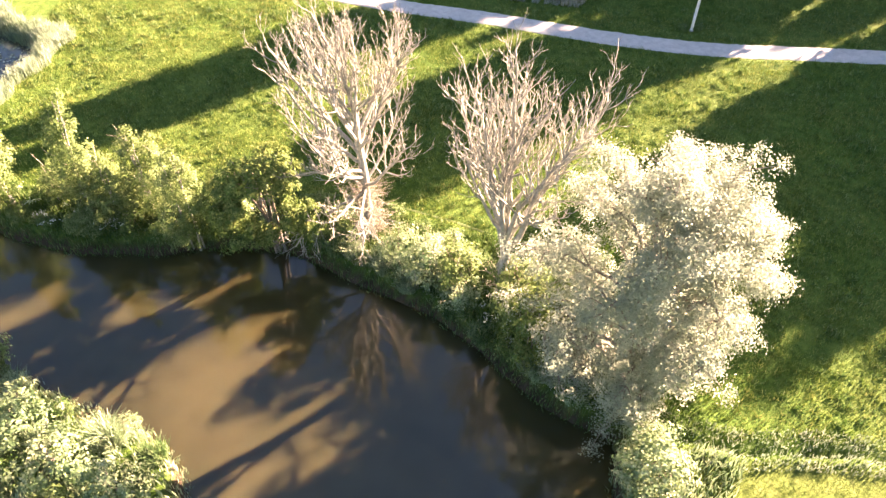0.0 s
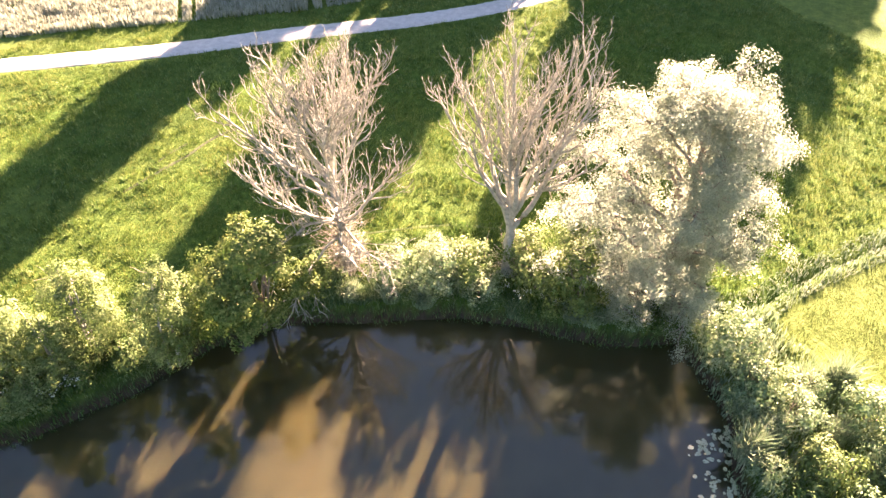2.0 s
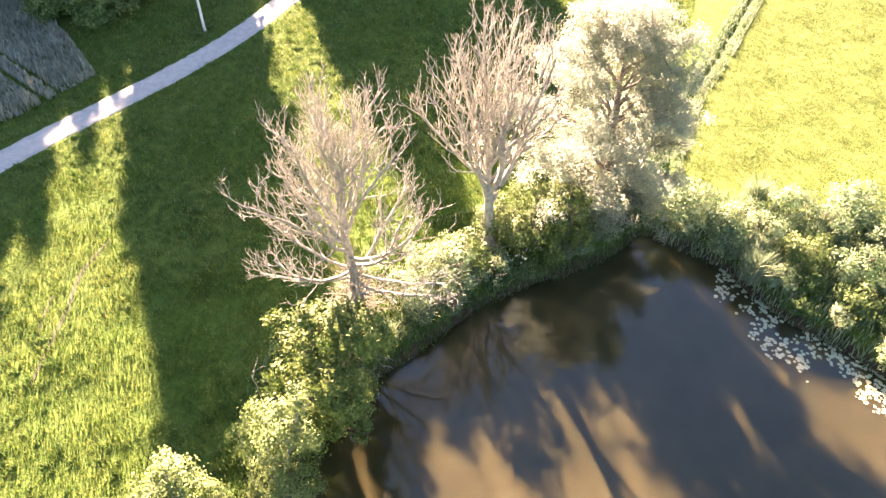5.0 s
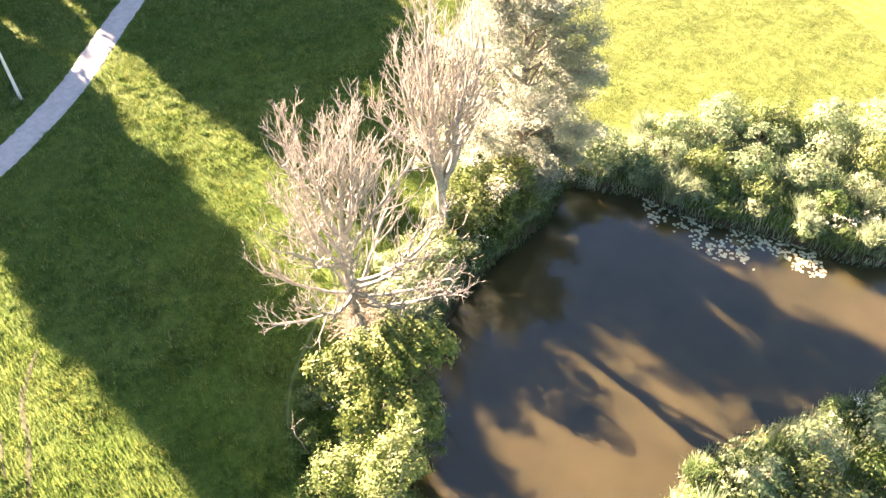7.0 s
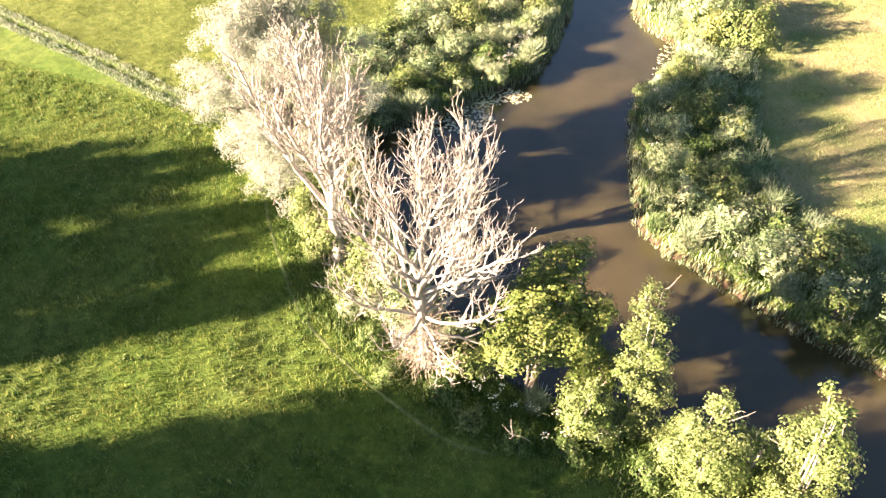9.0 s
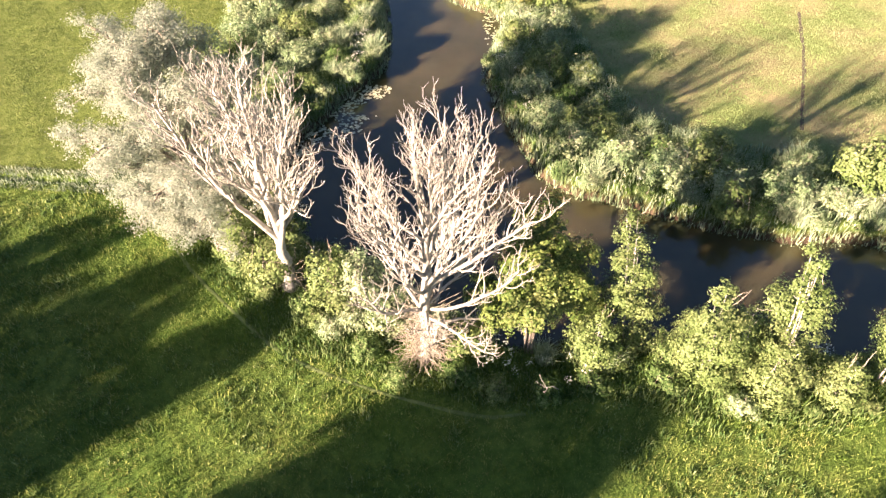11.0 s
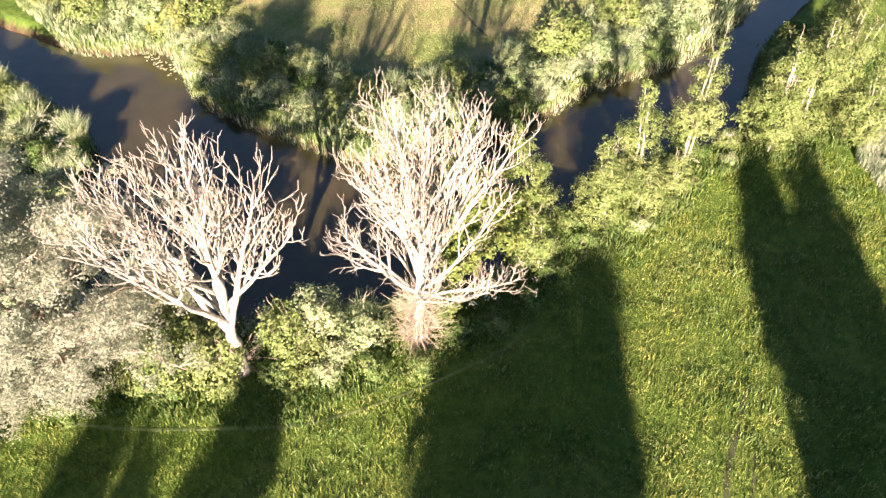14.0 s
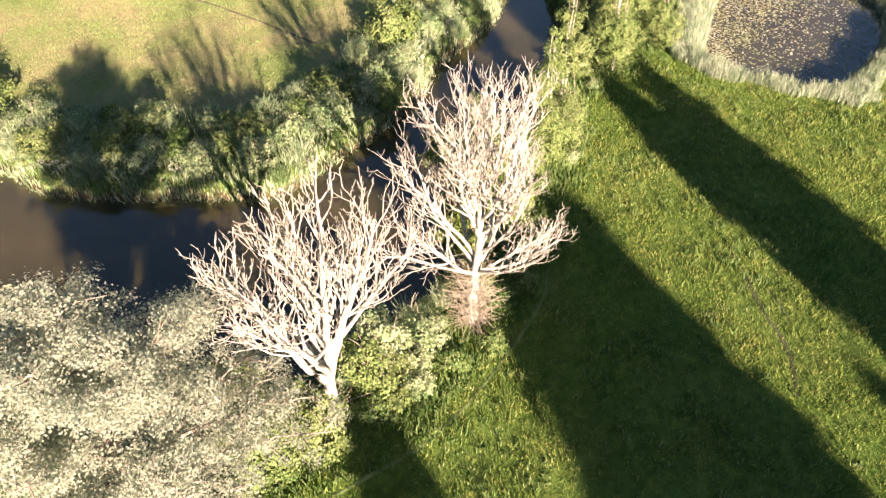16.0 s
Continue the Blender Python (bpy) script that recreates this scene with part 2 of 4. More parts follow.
def inside(px, py, poly):
    hit = np.zeros(px.shape, bool)
    for a, b in zip(poly, np.roll(poly, -1, 0)):
        if a[1] != b[1]:
            hit ^= ((a[1] > py) != (b[1] > py)) & (px < (b[0] - a[0]) * (py - a[1]) / (b[1] - a[1]) + a[0])
    return hit


def signed(px, py, poly):
    """Metres inside a water outline; negative on land."""
    d = segment_distance(px, py, poly, True)
    return np.where(inside(px, py, poly), d, -d)


def soft(x, a, b):
    t = np.clip((x - a) / (b - a), 0, 1)
    return t * t * (3 - 2 * t)


def wobble(x, y):
    """A cheap, smooth unevenness, about -1 to 1."""
    return (np.sin(x * 0.31 + 1.3 * np.sin(y * 0.17)) + np.sin(y * 0.37 + 1.1 * np.sin(x * 0.23 + 2)) + 0.6 * np.sin(x * 0.9 + y * 0.7) + 0.5 * np.sin(x * 1.7 - y * 1.3 + 1)) / 3.1


class Field:
    """A distance worked out once on a half-metre grid and read off between its points."""
    X0, Y0, NX, NY, STEP = -130.0, -80.0, 481, 441, 0.5

    def __init__(self, exact):
        gx, gy = np.meshgrid(self.X0 + self.STEP * np.arange(self.NX), self.Y0 + self.STEP * np.arange(self.NY), indexing="ij")
        self.exact, self.grid = exact, exact(gx, gy)

    def __call__(self, x, y):
        x, y = np.asarray(x, float), np.asarray(y, float)
        u, v = (x - self.X0) / self.STEP, (y - self.Y0) / self.STEP
        out = np.zeros(x.shape)
        core = (u >= 0) & (v >= 0) & (u < self.NX - 1) & (v < self.NY - 1)
        uu, vv = np.clip(u, 0, self.NX - 2 + 0.999), np.clip(v, 0, self.NY - 2 + 0.999)
        i, j = uu.astype(int), vv.astype(int)
        a, b, g = uu - i, vv - j, self.grid
        out = g[i, j] * (1 - a) * (1 - b) + g[i + 1, j] * a * (1 - b) + g[i, j + 1] * (1 - a) * b + g[i + 1, j + 1] * a * b
        if not np.all(core):
            out = np.where(core, out, self.exact(x, y))
        return out


def side_of(x, y, line):
    """Positive to the left of an open line, in metres, roughly."""
    best, sign = np.full(np.shape(x), 1e9), np.zeros(np.shape(x))
    for a, b in zip(line[:-1], line[1:]):
        d = b - a
        t = np.clip(((x - a[0]) * d[0] + (y - a[1]) * d[1]) / (d @ d), 0, 1)
        dist = np.hypot(x - a[0] - t * d[0], y - a[1] - t * d[1])
        cross = d[0] * (y - a[1]) - d[1] * (x - a[0])
        near = dist < best
        best, sign = np.where(near, dist, best), np.where(near, np.sign(cross), sign)
    return best * sign


in_river = Field(lambda x, y: signed(x, y, RIVER))
in_pond = Field(lambda x, y: signed(x, y, POND))
off_track = Field(lambda x, y: segment_distance(x, y, TRACK))
off_ditch = Field(lambda x, y: segment_distance(x, y, DITCH))
past_ditch = Field(lambda x, y: side_of(x, y, DITCH))
past_path = Field(lambda x, y: side_of(x, y, PATH))
past_hay = Field(lambda x, y: side_of(x, y, HAY_EDGE))


def height(x, y):
    """The ground's height, with river, pond and ditch cut into it."""
    x, y = np.asarray(x, float), np.asarray(y, float)
    z = LAND + 0.10 * wobble(x, y)
    near = soft(-off_track(x, y), -4.0, -2.2)
    z = z * (1 - near) + (LAND + 0.04) * near
    r = in_river(x, y) + 0.25 * wobble(x * 3, y * 3)
    z = z + (-2.6 - z) * soft(r, -1.3, 1.2)
    p = in_pond(x, y) + 0.25 * wobble(x * 3, y * 3)
    z = z + (-2.4 - z) * soft(p, -1.6, 1.2)
    d = off_ditch(x, y) + 0.12 * wobble(x * 4, y * 4)
    z = z + (-0.98 - z) * soft(-d, -0.42, -0.05)
    return z


# ---- mesh helpers ----


def mesh_of(name, verts, faces, mat, smooth=True):
    me = bpy.data.meshes.new(name)
    v = np.asarray(verts, np.float32)
    f = np.asarray(faces, np.int32)
    n, k = f.shape
    me.vertices.add(len(v))
    me.vertices.foreach_set("co", v.ravel())
    me.loops.add(n * k)
    me.loops.foreach_set("vertex_index", f.ravel())
    me.polygons.add(n)
    me.polygons.foreach_set("loop_start", np.arange(0, n * k, k, dtype=np.int32))
    if smooth:
        me.polygons.foreach_set("use_smooth", np.ones(n, bool))
    me.update(calc_edges=True)
    me.materials.append(mat)
    return me


def part(name, me, parent, label=""):
    ob = new(name, me)
    ob.parent = parent
    return tagged(ob, label) if label else ob


def holder(name, at, turn=0.0):
    ob = new(name)
    ob.matrix_world = pose(*at, 0, 0, turn)
    return ob


class Tubes:
    """Gathers tapered, bent tubes into one mesh."""

    def __init__(self):
        self.v, self.f, self.n = [], [], 0

    def add(self, path, radii, sides=5):
        path = np.asarray(path, float)
        m = len(path)
        tan = np.gradient(path, axis=0)
        tan /= np.linalg.norm(tan, axis=1, keepdims=True) + 1e-9
        ref = np.where(np.abs(tan[:, 2:3]) > 0.9, np.array([[1.0, 0, 0]]), np.array([[0, 0, 1.0]]))
        u = np.cross(tan, ref)
        u /= np.linalg.norm(u, axis=1, keepdims=True) + 1e-9
        w = np.cross(tan, u)
        a = np.arange(sides) * 2 * np.pi / sides
        ring = path[:, None, :] + np.asarray(radii)[:, None, None] * (u[:, None, :] * np.cos(a)[None, :, None] + w[:, None, :] * np.sin(a)[None, :, None])
        self.v.append(ring.reshape(-1, 3))
        i, j = np.meshgrid(np.arange(m - 1), np.arange(sides), indexing="ij")
        k = (j + 1) % sides
        self.f.append((np.stack([i * sides + j, i * sides + k, (i + 1) * sides + k, (i + 1) * sides + j], -1).reshape(-1, 4)) + self.n)
        self.n += m * sides

    def mesh(self, name, mat):
        return mesh_of(name, np.vstack(self.v), np.vstack(self.f), mat)


def bough(rng, start, direction, length, r0, r1, steps=7, up=0.25, crook=0.18):
    """A crooked, tapering line that bends by up towards the sky (or, below 0, to the ground)."""
    d = np.array(direction, float)
    d /= np.linalg.norm(d)
    pts, step = [np.array(start, float)], length / steps
    for _ in range(steps):
        d = d + rng.normal(0, crook, 3) + np.array([0, 0, up / steps * 2])
        d /= np.linalg.norm(d)
        pts.append(pts[-1] + d * step)
    return np.array(pts), np.linspace(r0, r1, steps + 1)


def aim(az, el):
    a, e = radians(az), radians(el)
    return np.array([math.cos(e) * math.cos(a), math.cos(e) * math.sin(a), math.sin(e)])


def leaf_quads(rng, at, facing, size, slim=0.6, spread=0.34):
    """One diamond-shaped leaf at each point, turned loosely along facing."""
    n = len(at)
    nor = facing + rng.normal(0, spread, (n, 3))
    nor /= np.linalg.norm(nor, axis=1, keepdims=True) + 1e-9
    u = np.cross(nor, rng.normal(0, 1, (n, 3)))
    u /= np.linalg.norm(u, axis=1, keepdims=True) + 1e-9
    w = np.cross(nor, u)
    s = (size * rng.uniform(0.6, 1.35, n))[:, None]
    v = np.stack([at - u * s * 0.5, at + w * s * 0.5 * slim + nor * s * 0.08, at + u * s * 0.5, at - w * s * 0.5 * slim + nor * s * 0.08], 1).reshape(-1, 3)
    return v, np.arange(n * 4).reshape(-1, 4)


def clump_points(rng, lobes, per_area, leaves, clump, fill=0.25, low=-0.55):
    """Leaf places: clumps spread over the outsides of ellipsoid lobes (x, y, z, rx, ry, rz)."""
    lobes = np.asarray(lobes, float)
    pts, nor = [], []
    for i, L in enumerate(lobes):
        area = 4 * np.pi * ((L[3] * L[4]) ** 1.6 / 3 + (L[3] * L[5]) ** 1.6 / 3 + (L[4] * L[5]) ** 1.6 / 3) ** (1 / 1.6)
        n = max(6, int(area * per_area))
        d = rng.normal(0, 1, (n, 3))
        d /= np.linalg.norm(d, axis=1, keepdims=True)
        d = d[d[:, 2] > low]
        depth = np.where(rng.random(len(d)) < fill, rng.uniform(0.3, 0.8, len(d)), rng.uniform(0.62, 1.26, len(d)))
        c = L[:3] + d * L[3:] * depth[:, None]
        keep = np.ones(len(c), bool)
        for j, M in enumerate(lobes):
            if j != i:
                keep &= np.linalg.norm((c - M[:3]) / M[3:], axis=1) > 0.72
        c, d = c[keep], d[keep]
        k = rng.integers(max(2, int(leaves * 0.38)), int(leaves * 1.1) + 1, len(c))
        pts.append(np.repeat(c, k, 0) + rng.normal(0, clump * 0.72, (k.sum(), 3)))
        nor.append(np.repeat(d, k, 0))
    p, q = np.vstack(pts), np.vstack(nor)
    return p, q + np.array([0, 0, 0.35])


def blades(rng, at, tall, wide, lean=0.35, fine=False):
    """One bent blade at each point, or a single sliver where fine."""
    n = len(at)
    a = rng.uniform(0, 2 * np.pi, n)
    side = np.stack([np.cos(a), np.sin(a), np.zeros(n)], 1) * (wide * rng.uniform(0.6, 1.4, n))[:, None] * 0.5
    b = rng.uniform(0, 2 * np.pi, n)
    h = tall * rng.uniform(0.6, 1.25, n)
    tip = np.stack([np.cos(b) * lean * h * rng.random(n), np.sin(b) * lean * h * rng.random(n), h], 1)
    if fine:
        return np.stack([at - side, at + side, at + tip], 1).reshape(-1, 3), np.arange(n * 3).reshape(-1, 3)
    mid = at + tip * np.array([0.3, 0.3, 0.6])
    v = np.stack([at - side * 0.7, at + side * 0.7, mid + side, at + tip, mid - side], 1).reshape(-1, 3)
    i = np.arange(n)[:, None] * 5
    return v, np.vstack([i + np.array([[0, 1, 2]]), i + np.array([[0, 2, 4]]), i + np.array([[4, 2, 3]])])


def scatter(rng, x0, x1, y0, y1, density):
    n = int((x1 - x0) * (y1 - y0) * density)
    return rng.uniform(x0, x1, n), rng.uniform(y0, y1, n)

# ---- ground, water, track ----


def axis(lo, hi, fine, far):
    core = np.arange(lo, hi + fine, fine)
    out, step = [], fine
    while (sum(out) if out else 0) < far:
        step *= 1.35
        out.append(step)
    out = np.cumsum(out)
    return np.concatenate([(lo - out)[::-1], core, core[-1] + out])


def build_ground():
    xs, ys = axis(-75, 75, 0.5, 1500), axis(-32, 100, 0.5, 1500)
    gx, gy = np.meshgrid(xs, ys, indexing="ij")
    z = height(gx.ravel(), gy.ravel())
    v = np.stack([gx.ravel(), gy.ravel(), z], 1)
    ny = len(ys)
    i, j = np.meshgrid(np.arange(len(xs) - 1), np.arange(ny - 1), indexing="ij")
    a = (i * ny + j).ravel()
    me = mesh_of("ground", v, np.stack([a, a + ny, a + ny + 1, a + 1], 1), MAT_GROUND)
    x, y = v[:, 0], v[:, 1]
    zones = {"mown": mown_zone(x, y), "hay": hay_zone(x, y), "mud": soft(-z, 0.85, 1.25)}
    for name, values in zones.items():
        me.attributes.new(name, "FLOAT", "POINT").data.foreach_set("value", values.astype(np.float32))
    return tagged(new("ground", me), "green and dry meadow ground cut by a river", "ground", kind="structure")


def hay_zone(x, y):
    return soft(past_hay(x, y) + 0.8 * wobble(x * 2, y * 2), -0.6, 0.6)


def mown_zone(x, y):
    """The brighter field south of the ditch, up to the shrubs of the east bank."""
    return soft(-past_ditch(x, y) + 0.3 * wobble(x * 2, y * 2), 0.5, 1.3) * (x > 8 * K) * (1 - (in_river(x, y) > 0))


def flat(name, outline, z, mat, label, category):
    bm = bmesh.new()
    bm.faces.new([bm.verts.new((x, y, z)) for x, y in outline])
    me = bpy.data.meshes.new(name)
    bm.to_mesh(me)
    bm.free()
    me.materials.append(mat)
    return tagged(new(name, me), label, category, kind="structure")


build_ground()
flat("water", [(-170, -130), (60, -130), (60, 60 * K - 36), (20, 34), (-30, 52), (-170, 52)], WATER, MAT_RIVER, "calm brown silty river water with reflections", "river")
flat("pond", [(-90, 54), (-42, 54), (-40, 90), (-90, 90)], WATER + 0.02, MAT_POND, "rippled pond water partly covered with lilies", "pond")


def ribbon(line, offsets, lift, seed):
    """A strip along a line; offsets: sideways metres; lift: height over the ground at each."""
    rng = np.random.default_rng(seed)
    fine = np.vstack([np.linspace(a, b, 6)[:-1] for a, b in zip(line[:-1], line[1:])] + [line[-1:]])
    t = np.gradient(fine, axis=0)
    t /= np.linalg.norm(t, axis=1, keepdims=True)
    nrm = np.stack([-t[:, 1], t[:, 0]], 1)
    v = []
    for k, (o, h) in enumerate(zip(offsets, lift)):
        o = o + (rng.normal(0, 0.07, len(fine)) if k in (0, 1, len(offsets) - 1, len(offsets) - 2) else 0)
        p = fine + nrm * np.reshape(o * np.ones(len(fine)), (-1, 1))
        v.append(np.column_stack([p, np.full(len(fine), LAND + 0.04) + h]))
    v = np.stack(v, 1)
    n, m = v.shape[:2]
    i, j = np.meshgrid(np.arange(n - 1), np.arange(m - 1), indexing="ij")
    a = (i * m + j).ravel()
    return v.reshape(-1, 3), np.stack([a, a + m, a + m + 1, a + 1], 1)


rv, rf = ribbon(TRACK, (-1.65, -1.45, -0.8, 0.0, 0.8, 1.45, 1.65), (-0.05, 0.06, 0.05, 0.08, 0.05, 0.06, -0.05), 1)
tagged(new("track", mesh_of("track", rv, rf, MAT_GRAVEL)), "pale gravel farm track with worn wheel lanes", "track", kind="structure")

# ---- trees and shrubs ----


def dead_tree(name, at, trunk, limbs, label, seed, twigs=1.0, shoots=300, shoot_top=5.5, stout=0.021):
    """trunk: (points, radii). limbs: (height share, azimuth, elevation, length, radius, up, branches)."""
    rng = np.random.default_rng(seed)
    tree = holder(name, (at[0], at[1], float(height(*at)) - 0.1))
    tpts, trad = np.array(trunk[0], float), np.array(trunk[1], float)
    s = np.linspace(0, 1, len(tpts))
    fs = np.linspace(0, 1, 22)
    line = np.stack([np.interp(fs, s, tpts[:, k]) for k in range(3)], 1)
    line[1:] += rng.normal(0, 0.06, (21, 3))
    rad = np.interp(fs, s, trad)
    rad[0] *= 1.5
    rad[1] *= 1.12
    t = Tubes()
    t.add(line, rad, 9)
    trunk_part = part("trunk", t.mesh("trunk", MAT_DEAD), tree)

    def spray(thick, fine, path, radii, count, length, depth, lift):
        turn = rng.uniform(0, 6.28)
        for k in range(count):
            f = 0.3 + 0.7 * (k + rng.random()) / count
            i = min(int(f * (len(path) - 1)), len(path) - 2)
            p = path[i] + (path[i + 1] - path[i]) * (f * (len(path) - 1) - i)
            along = (path[i + 1] - path[i]) / np.linalg.norm(path[i + 1] - path[i])
            side = np.cross(along, (0.3, 0.2, 1.0))
            side /= np.linalg.norm(side) + 1e-9
            other = np.cross(along, side)
            turn += 2.4 + rng.normal(0, 0.4)
            open_ = rng.uniform(0.42, 0.85)
            d = along * math.cos(open_) + (side * math.cos(turn) + other * math.sin(turn)) * math.sin(open_)
            ln = max(0.55, length * rng.uniform(0.6, 1.3) * (1.2 - 0.65 * f))
            r = float(np.clip(np.interp(f, np.linspace(0, 1, len(radii)), radii) * rng.uniform(0.52, 0.74), stout * (0.9, 1.35, 2.2)[depth], 0.1))
            q, rr = bough(rng, p, d, ln, r, stout * 0.6, 6 if depth else 4, lift, 0.13)
            q[:, 2] = np.maximum(q[:, 2], 0.3)
            (thick if depth else fine).add(q, rr, 4 if depth else 3)
            if depth:
                n = rng.integers(4, 6) if depth > 1 else rng.integers(2, 4)
                spray(thick, fine, q, rr, max(2, int(n * twigs)), ln * 0.5, depth - 1, lift * 0.9)

    for share, az, el, length, r, up, count in limbs:
        start = np.array([np.interp(share, fs, line[:, k]) for k in range(3)])
        q, rr = bough(rng, start, aim(az, el), length, r * 0.9, 0.06, 12, up, 0.085)
        q[:, 2] = np.maximum(q[:, 2], 0.4)
        thick, fine = Tubes(), Tubes()
        thick.add(q, rr, 6)
        spray(thick, fine, q, rr, count, length * 0.4, 2, 0.5 if up >= 0 else -0.1)
        limb = part("limb", thick.mesh("limb", MAT_DEAD), tree)
        tagged(part("twig_spray", fine.mesh("twig_spray", MAT_DEAD), limb), kind="stuff")
    thick, fine = Tubes(), Tubes()
    spray(thick, fine, line[9:], rad[9:], 16, 3.2, 2, 0.5)
    part("leader", thick.mesh("leader", MAT_DEAD), trunk_part)
    # dry shoots that sprout round the foot of the trunk
    tb = Tubes()
    for _ in range(shoots):
        z = 0.3 + shoot_top * rng.random() ** 1.6
        k = int(np.argmin(np.abs(line[:, 2] - z)))
        q, rr = bough(rng, line[k] + np.array([0, 0, z - line[k][2]]), aim(rng.uniform(0, 360), rng.uniform(-10, 60)), rng.uniform(0.9, 3.0), 0.022, 0.011, 4, rng.uniform(-0.3, 0.45), 0.28)
        q[:, 2] = np.maximum(q[:, 2], 0.15)
        tb.add(q, rr, 3)
    tagged(part("shoot_tangle", tb.mesh("shoot_tangle", MAT_TWIG), tree, "tangle of dry brown shoots round the foot"), kind="stuff")
    tagged(part("twig_spray", fine.mesh("twig_spray", MAT_DEAD), trunk_part), kind="stuff")
    return tagged(tree, label, "tree", "dead riverside trees")


def leafy(name, at, lobes, mat, label, category, seed, leaf=0.2, per_area=2.2, leaves=14, clump=0.22, slim=0.6, stems=5, stem_r=0.07, bark_mat=None, group="", fill=0.25, low=-0.55, whips=0, base=None):
    """A tree or shrub: stems that reach into leaf lobes (relative to its foot)."""
    rng = np.random.default_rng(seed)
    z = float(height(*at)) - 0.1 if base is None else base
    ob = holder(name, (at[0], at[1], z))
    lobes = np.asarray(lobes, float)
    p, q = clump_points(rng, lobes, per_area, leaves, clump, fill, low)
    p[:, 2] = np.maximum(p[:, 2], 0.05)
    body = p - lobes[:, :3].mean(0) * np.array([1, 1, 0.7])
    q = 0.6 * q + 0.7 * body / (np.linalg.norm(body, axis=1, keepdims=True) + 1e-9)
    v, f = leaf_quads(rng, p, q, leaf * 1.2, slim)
    order = np.argsort(-lobes[:, 2])
    for k in range(stems):
        tb = Tubes()
        L = lobes[order[k % len(order)]]
        foot = np.array([rng.normal(0, 0.25), rng.normal(0, 0.25), 0])
        goal = L[:3] + rng.normal(0, 0.3, 3) * L[3:] * 0.5
        ts = np.linspace(0, 1, 8)[:, None]
        path = foot * (1 - ts) + goal * ts + np.array([0, 0, 0.12]) * np.linalg.norm(goal) * np.sin(ts * np.pi) * 0.6 + rng.normal(0, 0.05, (8, 3)) * (ts > 0)
        tb.add(path, np.linspace(stem_r, stem_r * 0.3, 8), 5)
        for _ in range(5):
            a = path[rng.integers(3, 8)]
            b, rr = bough(rng, a, aim(rng.uniform(0, 360), rng.uniform(10, 70)), rng.uniform(0.6, 1.3) * float(np.mean(L[3:])), stem_r * 0.35, 0.012, 5, 0.2, 0.2)
            tb.add(b, rr, 4)
        part("stem", tb.mesh("stem", bark_mat or MAT_BARK), ob)
    for _ in range(whips):
        tb = Tubes()
        L = lobes[rng.integers(len(lobes))]
        a = L[:3] + np.array([rng.normal(0, 0.3) * L[3], rng.normal(0, 0.3) * L[4], 0.7 * L[5]])
        b, rr = bough(rng, a, aim(rng.uniform(0, 360), rng.uniform(35, 85)), rng.uniform(0.8, 1.6), 0.03, 0.012, 4, 0.1, 0.2)
        tb.add(b, rr, 3)
        part("bare_twig", tb.mesh("bare_twig", MAT_TWIG), ob)
    part("crown", mesh_of("crown", v, f, mat, False), ob)
    return tagged(ob, label, category, group)


def shatter(lobes, seed, n=4, size=0.56, core=0.72):
    """Breaks each lobe into smaller ones over its outside, for an uneven crown."""
    r = np.random.default_rng(seed)
    out = []
    for L in lobes:
        out.append((*L[:3], L[3] * core, L[4] * core, L[5] * core))
        for _ in range(n):
            d = r.normal(0, 1, 3)
            d[2] = abs(d[2]) * 0.9 - 0.25
            d /= np.linalg.norm(d)
            k = size * r.uniform(0.65, 1.15)
            out.append((L[0] + d[0] * L[3] * 0.75, L[1] + d[1] * L[4] * 0.75, L[2] + d[2] * L[5] * 0.75, L[3] * k, L[4] * k, L[5] * k))
    return out


def dome(rng, r, h, n, flat_top=0.85):
    """Lobes of a rounded shrub of radius r and height h."""
    out = []
    for _ in range(n):
        a, d = rng.uniform(0, 2 * np.pi), r * 0.72 * math.sqrt(rng.random())
        s = rng.uniform(0.30, 0.48) * r
        top = h * (1 - 0.5 * (d / r) ** 2) * rng.uniform(0.75, 1.0)
        out.append((d * math.cos(a), d * math.sin(a), max(top - s * flat_top, s * 0.4), s, s, s * rng.uniform(0.8, 1.15)))
    for k in range(5):
        a = k * 1.26 + rng.uniform(0, 0.5)
        out.append((r * 0.55 * math.cos(a), r * 0.55 * math.sin(a), h * 0.28, r * 0.42, r * 0.42, h * 0.3))
    return shatter(out, int(r * 100 + h * 10), 2, 0.6)


def column(rng, h, w, n, lean=(0, 0)):
    """Lobes stacked round an upright stem: a slim young tree."""
    out = []
    for k in range(n):
        f = (k + 0.6) / n
        prof = w * (0.55 + 0.6 * math.sin(min(f * 1.15, 1) * math.pi) ** 0.8) * (1 - 0.35 * f)
        a = rng.uniform(0, 2 * np.pi)
        s = prof * rng.uniform(0.4, 0.62)
        out.append((prof * 0.55 * math.cos(a) + lean[0] * f, prof * 0.55 * math.sin(a) + lean[1] * f, h * f * 0.95 + 0.2, s, s, s * rng.uniform(0.7, 1.2)))
    return out


def P(x, y):
    return (x * K, y * K)


rng = np.random.default_rng(7)
